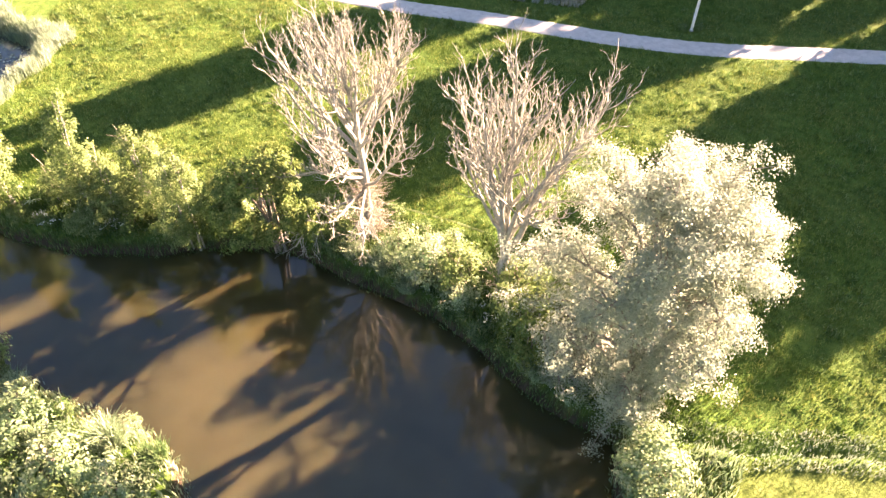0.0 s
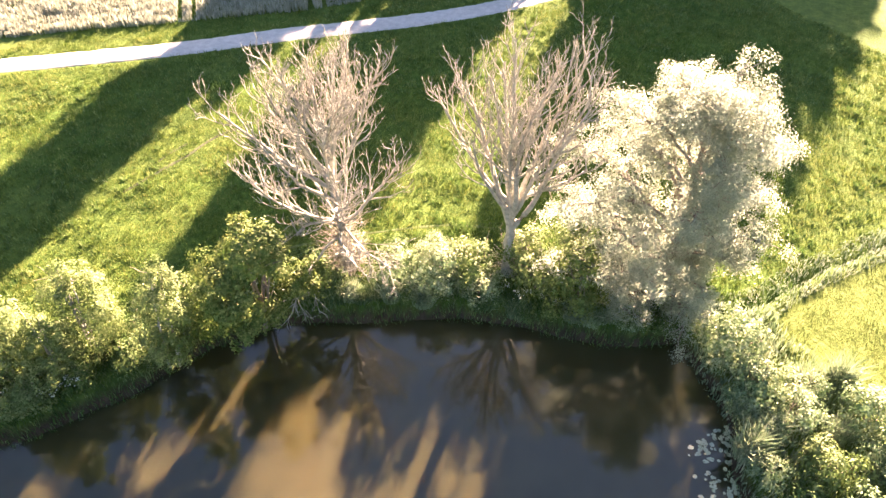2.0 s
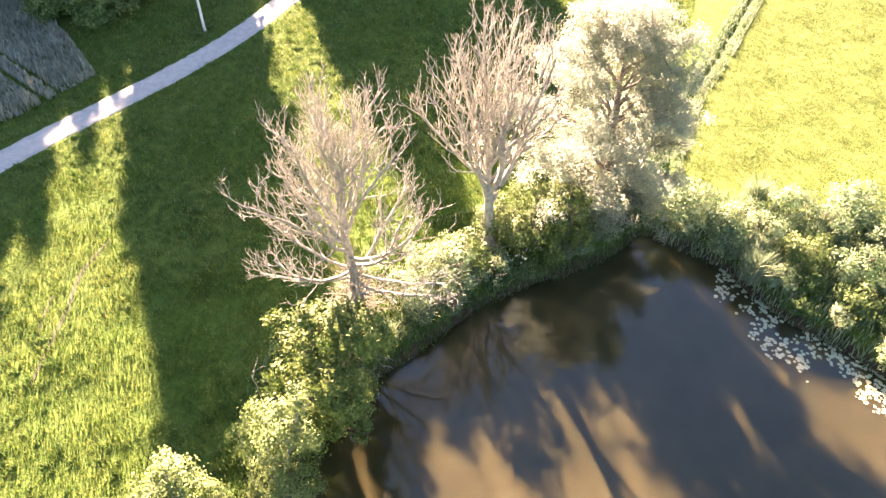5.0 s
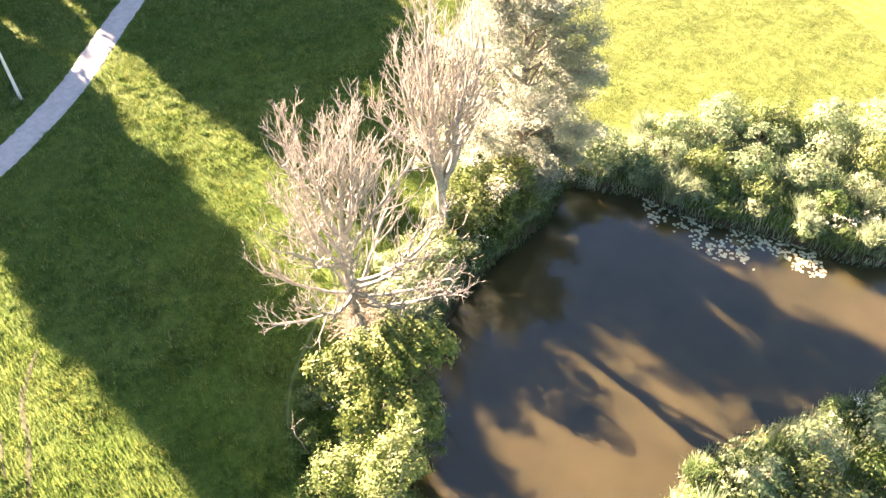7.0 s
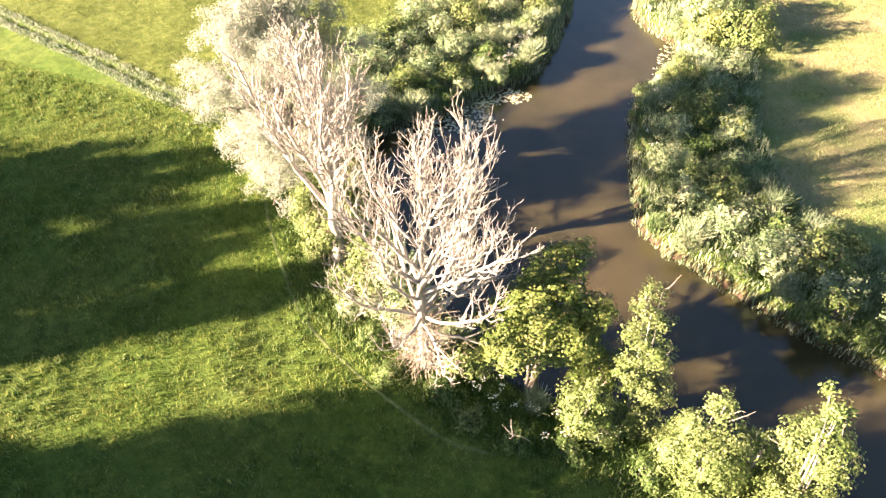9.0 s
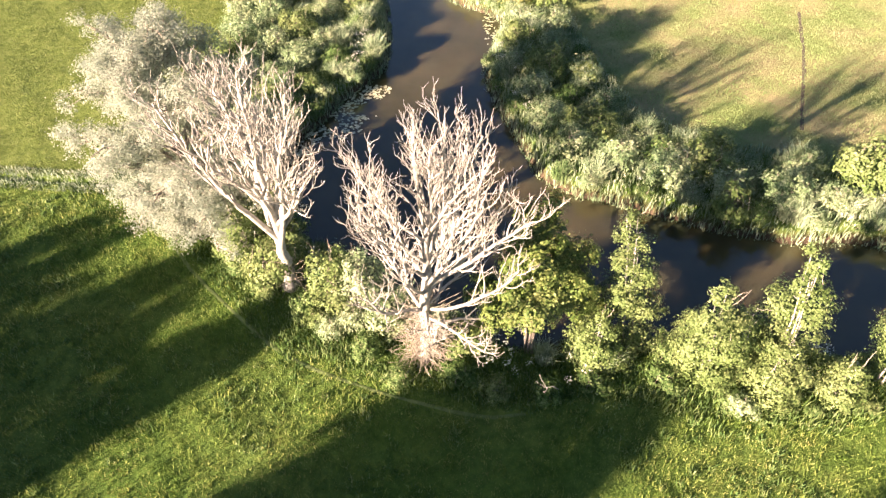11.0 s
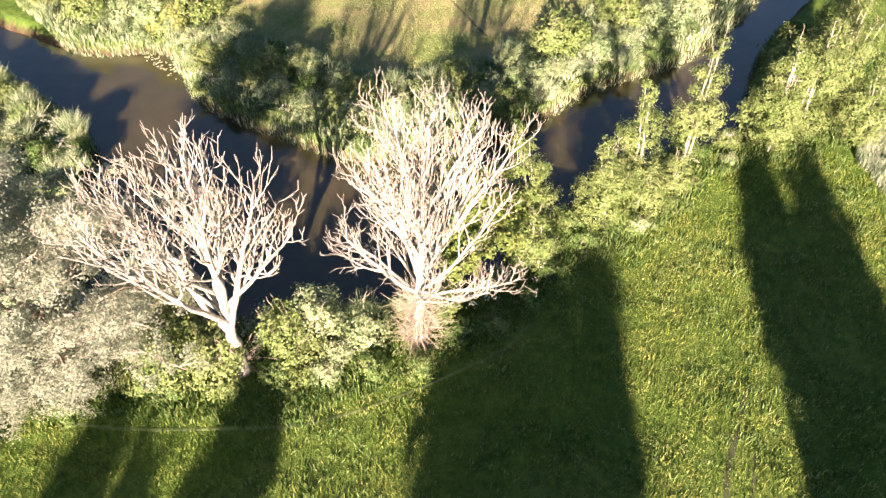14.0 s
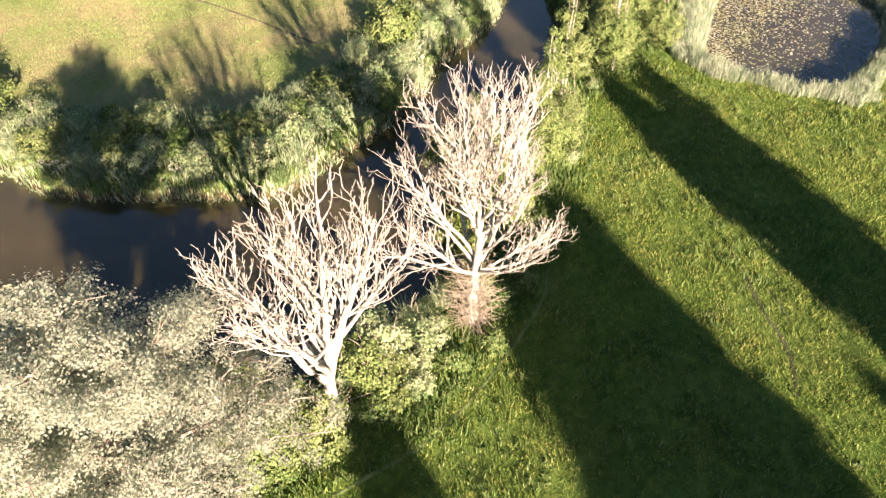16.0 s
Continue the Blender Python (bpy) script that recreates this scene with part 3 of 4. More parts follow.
# the two dead trees
dead_tree("dead_tree", P(-4.5, 31.7), ([(0, 0, 0), (-0.1, 0.1, 4), (-0.3, 0.4, 9), (-0.5, 0.3, 12), (-0.9, 0.2, 14.8), (-1.0, 0.2, 17.0)], [0.42, 0.36, 0.28, 0.20, 0.12, 0.04]), [
    (0.25, -45, 30, 7.6, 0.18, 0.75, 12), (0.26, 98, 14, 6.6, 0.15, 0.05, 12), (0.26, 176, 14, 8.6, 0.14, 0.30, 13), (0.23, 135, 22, 6.6, 0.13, 0.3, 11), (0.33, 75, 42, 6.8, 0.15, 0.25, 10), (0.33, 192, 42, 8.6, 0.19, 0.35, 13), (0.35, 112, 60, 9.0, 0.22, 0.35, 14),
    (0.36, 152, 48, 9.8, 0.21, 0.35, 14), (0.38, -20, 56, 8.8, 0.19, 0.4, 13), (0.44, 170, 58, 8.6, 0.17, 0.35, 13), (0.46, 60, 56, 8.4, 0.16, 0.35, 12), (0.50, -90, 56, 8.0, 0.16, 0.35, 12), (0.30, -128, 32, 8.6, 0.18, 0.45, 14),
    (0.54, 235, 58, 7.8, 0.15, 0.3, 12), (0.58, 10, 60, 6.8, 0.12, 0.3, 10), (0.62, 135, 58, 7.0, 0.12, 0.3, 11), (0.68, -60, 62, 5.2, 0.10, 0.25, 9), (0.72, 190, 60, 5.2, 0.09, 0.25, 9),
    (0.78, 80, 64, 4.2, 0.08, 0.2, 8), (0.22, -125, 20, 7.2, 0.14, 0.0, 13), (0.24, -98, 14, 6.6, 0.13, -0.1, 12), (0.19, 190, 5, 7.2, 0.12, -0.4, 12), (0.27, -150, 20, 6.4, 0.12, 0.1, 11),
    (0.28, 238, 26, 9.2, 0.16, 0.35, 12), (0.26, 52, 30, 8.2, 0.15, 0.4, 11), (0.40, 58, 44, 8.8, 0.17, 0.35, 12), (0.42, 241, 46, 9.4, 0.17, 0.35, 12)],
    "tall bare dead tree, bleached pale branches, dry shoots at foot", 11, 0.85, 620, 5.0, 0.02)
dead_tree("dead_tree", P(3.4, 26.6), ([(0, 0, 0), (-0.1, 0.1, 2.5), (-0.1, 0.3, 6), (-0.1, 0.8, 11), (-0.2, 1.1, 15.6), (-0.4, 1.3, 19.6)], [0.52, 0.44, 0.28, 0.20, 0.12, 0.04]), [
    (0.31, -35, 66, 12.2, 0.30, 0.32, 15), (0.32, 145, 63, 12.4, 0.29, 0.3, 15), (0.36, 40, 70, 13.2, 0.27, 0.25, 14), (0.37, 230, 68, 11.6, 0.25, 0.3, 14), (0.38, -70, 68, 11.6, 0.24, 0.25, 14),
    (0.42, -42, 54, 7.4, 0.17, 0.5, 11), (0.40, 170, 50, 7.8, 0.17, 0.5, 11), (0.45, 95, 68, 10.0, 0.20, 0.25, 11), (0.46, -120, 67, 9.4, 0.18, 0.25, 11), (0.49, 10, 68, 8.0, 0.16, 0.25, 10),
    (0.47, -160, 56, 7.0, 0.15, 0.35, 10), (0.55, 150, 64, 7.4, 0.14, 0.25, 9), (0.61, -50, 64, 6.6, 0.13, 0.25, 8), (0.43, 128, 52, 9.6, 0.19, 0.35, 12)],
    "bare dead tree with several upright bleached leaders, vase shaped", 12, 0.9, 90, 2.0, 0.023)

# the silver willow
def willow(at, seed):
    """A broad tree: limbs fan out of a short trunk, each with its own leaf spray, so that gaps stay between them."""
    r = np.random.default_rng(seed)
    tree = holder("willow", (at[0], at[1], float(height(*at)) - 0.1))
    tb = Tubes()
    tb.add([(0, 0, 0), (0.1, 0.1, 1.5), (0.2, 0.1, 3.2), (0.4, 0.4, 6.0), (0.7, 0.6, 10.0), (0.9, 0.8, 14.5)], [0.75, 0.55, 0.46, 0.36, 0.24, 0.08], 9)
    part("trunk", tb.mesh("trunk", MAT_BARK), tree)
    for k in range(58):
        # the last ones are the low skirt that hangs to the ground
        f = (k + 0.5) / 44 if k < 44 else 0.02 + 0.16 * r.random()
        az = k * 137.5 + r.uniform(-26, 26)
        wide = float(np.interp(f, (0.0, 0.2, 0.5, 0.75, 0.92, 1.0), (6.8, 8.2, 7.2, 5.4, 3.1, 0.8))) * (r.uniform(0.7, 1.1) if k < 44 else r.uniform(0.5, 0.9))
        # fuller towards the dead trees and the water, ragged all round
        wide *= 1 + 0.16 * math.cos(radians(az - 140)) + 0.12 * math.sin(radians(3 * az + 40)) + 0.07 * math.sin(radians(7 * az))
        # open below on the side of the ditch, so that the low sun shines through under the crown
        wide *= 1 - 0.72 * max(0.0, 1 - f / 0.55) * max(0.0, math.cos(radians(az + 52)))
        top = (4.0 + 14.4 * f) if k < 44 else r.uniform(1.6, 4.6)
        goal = np.array([wide * math.cos(radians(az)) + 0.9 * f, wide * math.sin(radians(az)) + 0.6 * f, top])
        z0 = max(1.6, min(top - 2.0 - 0.35 * wide, 13.5))
        root = np.array([np.interp(z0, (0, 6, 14.5), (0, 0.4, 0.9)), np.interp(z0, (0, 6, 14.5), (0, 0.4, 0.8)), z0])
        ts = np.linspace(0, 1, 9)[:, None]
        path = root * (1 - ts) + goal * ts + np.array([0, 0, 1.0]) * np.sin(ts * np.pi) * 0.16 * wide + r.normal(0, 0.12, (9, 3)) * (ts > 0)
        out = (goal - root) / np.linalg.norm(goal - root)
        tb = Tubes()
        tb.add(path, np.linspace(0.19 - 0.07 * f, 0.035, 9), 5)
        fine = Tubes()
        lobes = []
        for j in range(19):
            g = r.uniform(0.34, 1.0)
            i = min(int(g * 8), 7)
            p = path[i] + (path[i + 1] - path[i]) * (g * 8 - i)
            side = r.normal(0, 1, 3) * np.array([1, 1, 0.55]) + out * 0.7
            side /= np.linalg.norm(side)
            reach = r.uniform(0.3, 2.1)
            q = p + side * reach
            fine.add(np.array([p, (p + q) / 2 + r.normal(0, 0.1, 3), q]), [0.055, 0.035, 0.015], 4)
            size = r.uniform(0.34, 0.78) * (1.15 - 0.28 * reach)
            lobes.append((*q, size * 1.2, size * 1.2, size * 0.8))
        limb = part("limb", tb.mesh("limb", MAT_BARK), tree)
        p, q = clump_points(r, lobes, 7.0, 18, 0.27, 0.1, -0.9)
        p[:, 2] = np.maximum(p[:, 2], 0.5)
        body = p - np.array([0.5, 0.4, 7.5])
        q = 0.5 * q + 0.6 * body / (np.linalg.norm(body, axis=1, keepdims=True) + 1e-9)
        v, fc = leaf_quads(r, p, q, 0.14, 0.6, 0.4)
        tagged(part("leaf_spray", mesh_of("leaf_spray", v, fc, MAT_WILLOW, False), limb), kind="stuff")
        tagged(part("twig_spray", fine.mesh("twig_spray", MAT_BARK), limb), kind="stuff")
    return tagged(tree, "large silver-leaved willow tree, pale dense crown over the bank", "tree")


willow(P(9.5, 20.6), 5)

# green and pale shrubs between and beside the dead trees
maple = [(-0.8, -3.0, 9.6, 2.0, 2.0, 1.7), (0.6, -2.2, 8.4, 2.2, 2.0, 1.8), (-2.0, -1.6, 7.8, 2.0, 2.0, 1.8), (-0.4, -0.2, 8.2, 2.2, 2.2, 1.7), (1.2, -0.2, 6.8, 1.9, 1.9, 1.7), (-2.4, 1.0, 6.4, 2.2, 2.0, 1.7), (0.0, 2.0, 6.6, 2.2, 2.0, 1.6),
         (-2.8, -3.2, 5.8, 1.8, 1.8, 1.7), (2.6, -1.4, 4.6, 2.0, 2.0, 1.9), (-3.4, -0.6, 3.6, 2.0, 2.0, 1.8),
         (-1.4, -2.8, 3.6, 2.0, 1.6, 1.7), (1.8, -0.4, 3.2, 1.5, 1.5, 1.5)]
leafy("maple_shrub", P(-10.0, 31.0), shatter([(x, y, z + 0.4, a, b, c) for x, y, z, a, b, c in maple], 3, 6, 0.36, 0.5), MAT_GREEN, "dense dark and yellow-green broadleaf shrub beside a dead tree", "shrub", 31, leaf=0.165, per_area=4.2, leaves=32, clump=0.24, slim=0.7, stems=7, stem_r=0.12)
leafy("pale_shrub", P(-0.8, 27.6), dome(rng, 2.3, 4.8, 10), MAT_SAGE, "pale grey-green shrub between two dead trees", "shrub", 33, leaf=0.17, per_area=3.2, leaves=18, clump=0.24, whips=6)
leafy("pale_shrub", P(-2.6, 29.6), dome(rng, 2.0, 3.4, 9), MAT_SAGE, "pale twiggy shrub at a dead tree's foot", "shrub", 37, leaf=0.16, per_area=3.2, leaves=16, clump=0.24, whips=6)
leafy("pale_shrub", P(1.0, 26.0), dome(rng, 1.8, 3.0, 8), MAT_SAGE, "pale grey-green shrub overhanging the bank", "shrub", 38, leaf=0.16, per_area=3.2, leaves=16, clump=0.24, whips=4)
leafy("pale_shrub", P(-6.6, 30.9), dome(rng, 1.9, 3.2, 8), MAT_ALDER, "low green shrub between trunk and bank", "shrub", 39, leaf=0.18, per_area=3.0, leaves=16, clump=0.24)
leafy("pale_shrub", P(0.6, 28.4), dome(rng, 1.7, 3.2, 8), MAT_ALDER, "loose green shrub behind the bank", "shrub", 34, leaf=0.18, per_area=2.8, leaves=15, clump=0.24)
leafy("alder_shrub", P(4.9, 22.5), dome(rng, 2.8, 6.6, 14), MAT_GREEN, "yellow-green leafy shrub beside the willow", "shrub", 35, leaf=0.20, per_area=3.0, leaves=16, clump=0.25, whips=6)
leafy("alder_shrub", P(6.2, 24.4), dome(rng, 2.4, 6.2, 11), MAT_ALDER, "yellowish green shrub between the willow and a dead tree", "shrub", 42, leaf=0.19, per_area=3.0, leaves=15, clump=0.24, whips=6, bark_mat=MAT_DEAD)
leafy("alder_shrub", P(3.9, 24.6), dome(rng, 2.0, 4.2, 8), MAT_ALDER, "low green shrub at a dead tree's foot", "shrub", 36, leaf=0.20, per_area=3.0, leaves=15, clump=0.24)
leafy("alder_shrub", P(4.5, 26.4), dome(rng, 2.2, 4.6, 9), MAT_ALDER, "loose green shrub beside a dead tree's trunk", "shrub", 40, leaf=0.19, per_area=3.0, leaves=15, clump=0.24, whips=6)
leafy("alder_shrub", P(0.9, 27.1), dome(rng, 2.0, 4.6, 9), MAT_ALDER, "twiggy green shrub between two dead trees", "shrub", 41, leaf=0.19, per_area=3.0, leaves=15, clump=0.24, whips=8)
# young alders along the north bank
for k, (x, y, h, w, lx, ly) in enumerate([
        (-15.2, 31.1, 12.2, 2.1, 0.8, -2.0), (-13.2, 32.4, 5.0, 1.9, 0, 0), (-18.5, 33.6, 9.2, 2.4, 0.6, -0.5), (-21.6, 34.2, 5.4, 2.4, 0, 0), (-22.4, 33.3, 12.6, 1.9, 1.2, -0.6), (-20.3, 32.6, 6.4, 2.0, 0, -0.4),
        (-27.6, 33.8, 13.0, 2.0, -0.6, -0.2), (-25.0, 34.6, 3.6, 1.7, 0, 0), (-33.4, 37.0, 11.0, 2.5, 0, -0.6), (-36.6, 37.6, 12.5, 2.6, 0.6, 0), (-40.4, 38.2, 11.0, 2.6, 0, 0.8), (-44.4, 36.4, 10.5, 2.5, -0.6, 0), (-48.4, 34.4, 10.0, 2.5, 0, 0), (-38.5, 40.9, 7.5, 2.4, 0, 0)]):
    leafy("alder", P(x, y), column(rng, h, w * 1.05, int(12 + h * 1.1), (lx, ly)), MAT_ALDER, "slim young alder with pale stems on the river bank", "tree", 50 + k, leaf=0.145, per_area=4.0, leaves=25, clump=0.22, stems=4, stem_r=0.09, bark_mat=MAT_DEAD, group="alders along the bank", low=-0.9, whips=4)

# shrubs of the banks, from a few grown forms
forms = []
for k, (r, h, mat, leaf, name, label) in enumerate([
        (2.2, 3.6, MAT_SAGE, 0.16, "willow_shrub", "rounded pale grey-green willow shrub on the bank"), (1.8, 3.0, MAT_SAGE, 0.15, "willow_shrub", "small pale willow shrub among reeds"),
        (2.4, 3.2, MAT_ALDER, 0.18, "alder_shrub", "spreading green shrub in the bank's thicket"), (1.6, 2.2, MAT_NETTLE, 0.16, "herb_clump", "dark green clump of tall herbs"),
        (2.0, 2.8, MAT_SAGE, 0.15, "willow_shrub", "pale silvery shrub with uneven outline"), (1.4, 2.0, MAT_ALDER, 0.16, "alder_shrub", "low green shrub at the water's edge")]):
    forms.append(leafy(name, (150 + 8 * k, 200), dome(rng, r, h, 10), mat, label, "shrub", 80 + k, leaf=leaf, per_area=3.6, leaves=16, clump=0.22, stems=4, stem_r=0.05, group="bank shrubs", base=-0.6))


def plant(form, x, y, s=1.0, tall=1.0, turn=None):
    m = pose(x * K, y * K, float(height(x * K, y * K)) - 0.1, 0, 0, rng.uniform(0, 360) if turn is None else turn) @ Matrix.Diagonal((s, s, s * tall, 1))
    return copy_thing(forms[form], m)


for f, x, y, s in [(0, 9.6, 15.4, 1.05), (1, 9.0, 13.2, 1.0), (4, 8.8, 11.0, 1.0), (1, 10.5, 11.6, 0.9), (0, 12.2, 9.0, 1.1), (4, 11.0, 7.0, 1.1), (2, 8.0, 8.4, 0.9), (3, 6.0, 8.0, 1.0), (0, 13.0, 5.4, 1.1), (5, 5.0, 5.6, 1.1),
                   (1, 7.5, 5.2, 1.1), (4, 10.0, 3.6, 1.2), (2, 12.5, 1.8, 1.1), (0, 6.2, 2.2, 1.1), (3, 3.4, 1.8, 1.2), (1, 9.0, -0.2, 1.2), (4, 4.5, -1.0, 1.1), (0, 12.0, -2.2, 1.2), (2, 7.2, -3.2, 1.1), (3, 1.8, -3.8, 1.1),
                   (5, 2.4, -7.5, 1.2), (0, 9.8, -6.0, 1.2), (4, 5.0, -6.5, 1.2), (1, 13.0, -7.5, 1.2), (2, 7.6, -10.0, 1.2), (0, 3.8, -11.0, 1.2), (4, 11.5, -11.5, 1.2), (3, 8.0, -15.0, 1.2), (0, 5.5, -17.5, 1.2), (4, 12, -17, 1.2), (2, 8, -21, 1.3)]:
    plant(f, x, y, s * rng.uniform(0.85, 1.15), rng.uniform(0.85, 1.15))
for f, x, y, s in [(0, -12.4, -9.6, 1.2), (2, -15.4, -9.0, 1.3), (0, -14.0, -12.6, 1.4), (4, -11.0, -13.5, 1.2), (2, -9.0, -16.5, 1.3), (4, -12.4, -17.0, 1.3), (2, -6.8, -21, 1.3), (0, -10.5, -22, 1.3), (4, -8, -26, 1.4),
                   (4, -12.6, -4.2, 1.1), (1, -15.2, -3.6, 1.0), (2, -12.0, -0.6, 1.1), (0, -14.6, 0.6, 1.0), (3, -16.8, 1.6, 1.0), (4, -11.6, 3.2, 1.0), (2, -13.8, 4.4, 1.1), (0, -16.6, 5.4, 0.95), (1, -12.4, 7.2, 1.1), (3, -15.0, 8.2, 1.1),
                   (4, -17.6, 9.4, 0.9), (0, -13.2, 11.0, 1.1), (2, -16.2, 12.2, 1.1), (5, -18.8, 12.4, 1.0), (4, -14.4, 14.4, 1.1), (1, -17.4, 15.6, 1.1), (3, -20.4, 14.8, 1.1), (0, -20.6, 17.6, 1.05), (2, -23.2, 16.6, 1.2), (4, -23.8, 19.2, 1.05),
                   (3, -26.2, 17.2, 1.1), (0, -27.4, 19.8, 1.1), (1, -29.6, 17.2, 1.1), (4, -30.4, 20.2, 1.1), (2, -33.2, 18.6, 1.2), (0, -34.6, 21.2, 1.1), (3, -36.6, 18.4, 1.2), (4, -38.0, 21.8, 1.1), (2, -41.0, 19.0, 1.2), (0, -42.6, 22.6, 1.2),
                   (1, -45.4, 20.0, 1.2), (4, -48.0, 22.2, 1.2), (2, -52, 20, 1.3), (0, -56, 20, 1.3)]:
    plant(f, x, y, s * rng.uniform(0.8, 1.2), rng.uniform(0.8, 1.1))
for f, x, y, s in [(5, -13.2, 31.9, 0.8), (3, -7.2, 30.4, 0.75), (3, -2.6, 28.0, 0.7), (3, 1.2, 25.4, 0.7), (5, 3.6, 22.8, 0.7), (3, 6.6, 20.6, 0.7), (5, -17.0, 31.6, 0.9), (2, -22.0, 32.0, 0.8), (5, -25.5, 32.4, 0.9), (3, -29.5, 34.2, 0.9), (5, -31.6, 35.0, 0.9),
                   (3, 2.4, 28.4, 0.8), (5, 4.6, 27.2, 0.9), (1, 0.6, 30.2, 0.7), (3, -1.4, 31.4, 0.8), (3, -3.2, 33.2, 0.7), (3, -6.4, 33.2, 0.9), (5, -8.0, 34.0, 0.8), (3, -10.6, 34.2, 0.8), (3, -13.0, 33.8, 0.8), (3, 6.8, 25.2, 0.8), (5, 7.6, 23.6, 0.9),
                   (3, 10.8, 22.6, 0.8), (1, -0.6, 29.6, 0.8), (5, 1.6, 29.4, 0.7), (3, -16.6, 33.6, 0.8), (3, -19.8, 35.0, 0.7), (1, -20.0, 35.2, 0.6), (3, -23.6, 35.4, 0.7), (5, -26.4, 35.2, 0.8), (4, -30.0, 35.8, 0.8), (3, -17.2, 32.3, 0.85), (3, -19.6, 32.1, 0.85), (2, -22.2, 32.1, 0.75), (3, -24.6, 32.3, 0.9), (2, -26.8, 32.9, 0.85), (3, -29.2, 33.8, 0.9), (2, -31.6, 34.8, 1.0), (2, -34.4, 36.0, 1.3), (2, -39.0, 35.0, 1.4), (2, -44.0, 33.2, 1.4)]:
    # low growth only where the water shows behind the alders
    plant(f, x, y, s * 0.55 if -33 < x < -23.5 else s)

# a dark thicket beyond the track, past the corner of the wheat, and the tuft round the pole's foot
thicket = leafy("thicket_shrub", P(19.6, 67.4), dome(rng, 3.0, 4.4, 12), MAT_NETTLE, "dark green thicket shrub in shade beyond the track", "shrub", 97, leaf=0.26, per_area=3.0, leaves=14, clump=0.28, stems=4, stem_r=0.06, group="thicket beyond the track")
for x, y, sc in [(22.6, 67.2, 0.95), (25.6, 67.6, 1.0), (28.4, 68.4, 0.9), (21.6, 70.2, 1.15), (24.8, 70.6, 1.2), (28.0, 71.4, 1.1), (19.8, 72.4, 1.1), (23.0, 74.0, 1.2), (26.6, 74.4, 1.2)]:
    copy_thing(thicket, pose(x * K, y * K, float(height(x * K, y * K)) - 0.1, 0, 0, rng.uniform(0, 360)) @ Matrix.Diagonal((sc, sc, sc * rng.uniform(0.85, 1.15), 1)))
plant(5, 22.4, 58.2, 0.42)

# low green growth that hangs over the water's edge
edge = []
for x, y in zip(*scatter(rng, -46 * K, 12 * K, -22 * K, 26 * K, 0.6)):
    d = float(in_river(np.array([x]), np.array([y]))[0])
    far_side, east_side = x < -9 * K, x > 0.5 * K
    if -1.5 < d < -0.5 and (far_side or east_side) and all((x - a) ** 2 + (y - b) ** 2 > 2.4 ** 2 for a, b in edge) and len(edge) < 90:
        edge.append((x, y))
        plant((3, 1, 4, 3)[len(edge) % 4], x / K, y / K, rng.uniform(0.55, 0.85), rng.uniform(0.75, 1.0))

# fountain-like clumps of reed and tall grass
def reed_clump(seed, tall, spread, mat, label):
    r = np.random.default_rng(seed)
    ob = holder("reed_clump", (140 + seed, 190, -0.6))
    a, d = r.uniform(0, 2 * np.pi, 520), spread * np.sqrt(r.random(520))
    at = np.column_stack([d * np.cos(a), d * np.sin(a), np.zeros(520)])
    v, f = blades(r, at, tall * (1.15 - 0.4 * d / spread), 0.06, 0.75)
    part("blade_tuft", mesh_of("blade_tuft", v, f, mat, False), ob)["kind"] = "stuff"
    return tagged(ob, label, "reeds", "reed clumps on the banks")


MAT_SEDGE = foliage("sedge_blade", [(0.0, (0.061, 0.115, 0.045)), (0.6, (0.148, 0.215, 0.09)), (1.0, (0.278, 0.33, 0.17))], 0.22)
clumps = [reed_clump(1, 1.9, 0.9, MAT_REED, "tall pale grey-green reed clump"), reed_clump(2, 1.5, 1.1, MAT_SEDGE, "arching bright green sedge clump"), reed_clump(3, 2.2, 0.8, MAT_REED, "tall feathery reed clump at the water's edge")]


def clump_row(x0, x1, y0, y1, density, keep):
    x, y = scatter(rng, x0 * K, x1 * K, y0 * K, y1 * K, density)
    ok = keep(x, y)
    for k, (px_, py_) in enumerate(zip(x[ok], y[ok])):
        s = rng.uniform(0.65, 1.15)
        copy_thing(clumps[int(rng.integers(3))], pose(px_, py_, float(height(px_, py_)) - 0.08, 0, 0, rng.uniform(0, 360)) @ Matrix.Diagonal((s, s, s * rng.uniform(0.8, 1.1), 1)))


clump_row(-50, -5, -20, 27, 0.14, lambda x, y: (past_hay(x, y) < -1.5) & (in_river(x, y) < -0.6) & (y < 29 * K) & (x < -5 * K))
clump_row(-2, 13.5, -20, 16, 0.12, lambda x, y: (in_river(x, y) < -0.6) & (past_ditch(x, y) < -1.5) & (x < 13 * K) & (x > -1 * K))
clump_row(-34, 9, 18, 36, 0.5, lambda x, y: (in_river(x, y) < -0.5) & (in_river(x, y) > -1.9) & (y > 0.62 * (7 * K - x) + 17.5 * K) & (x > -32 * K))

# ---- tall trees beyond the track, whose shadows reach over the meadow ----


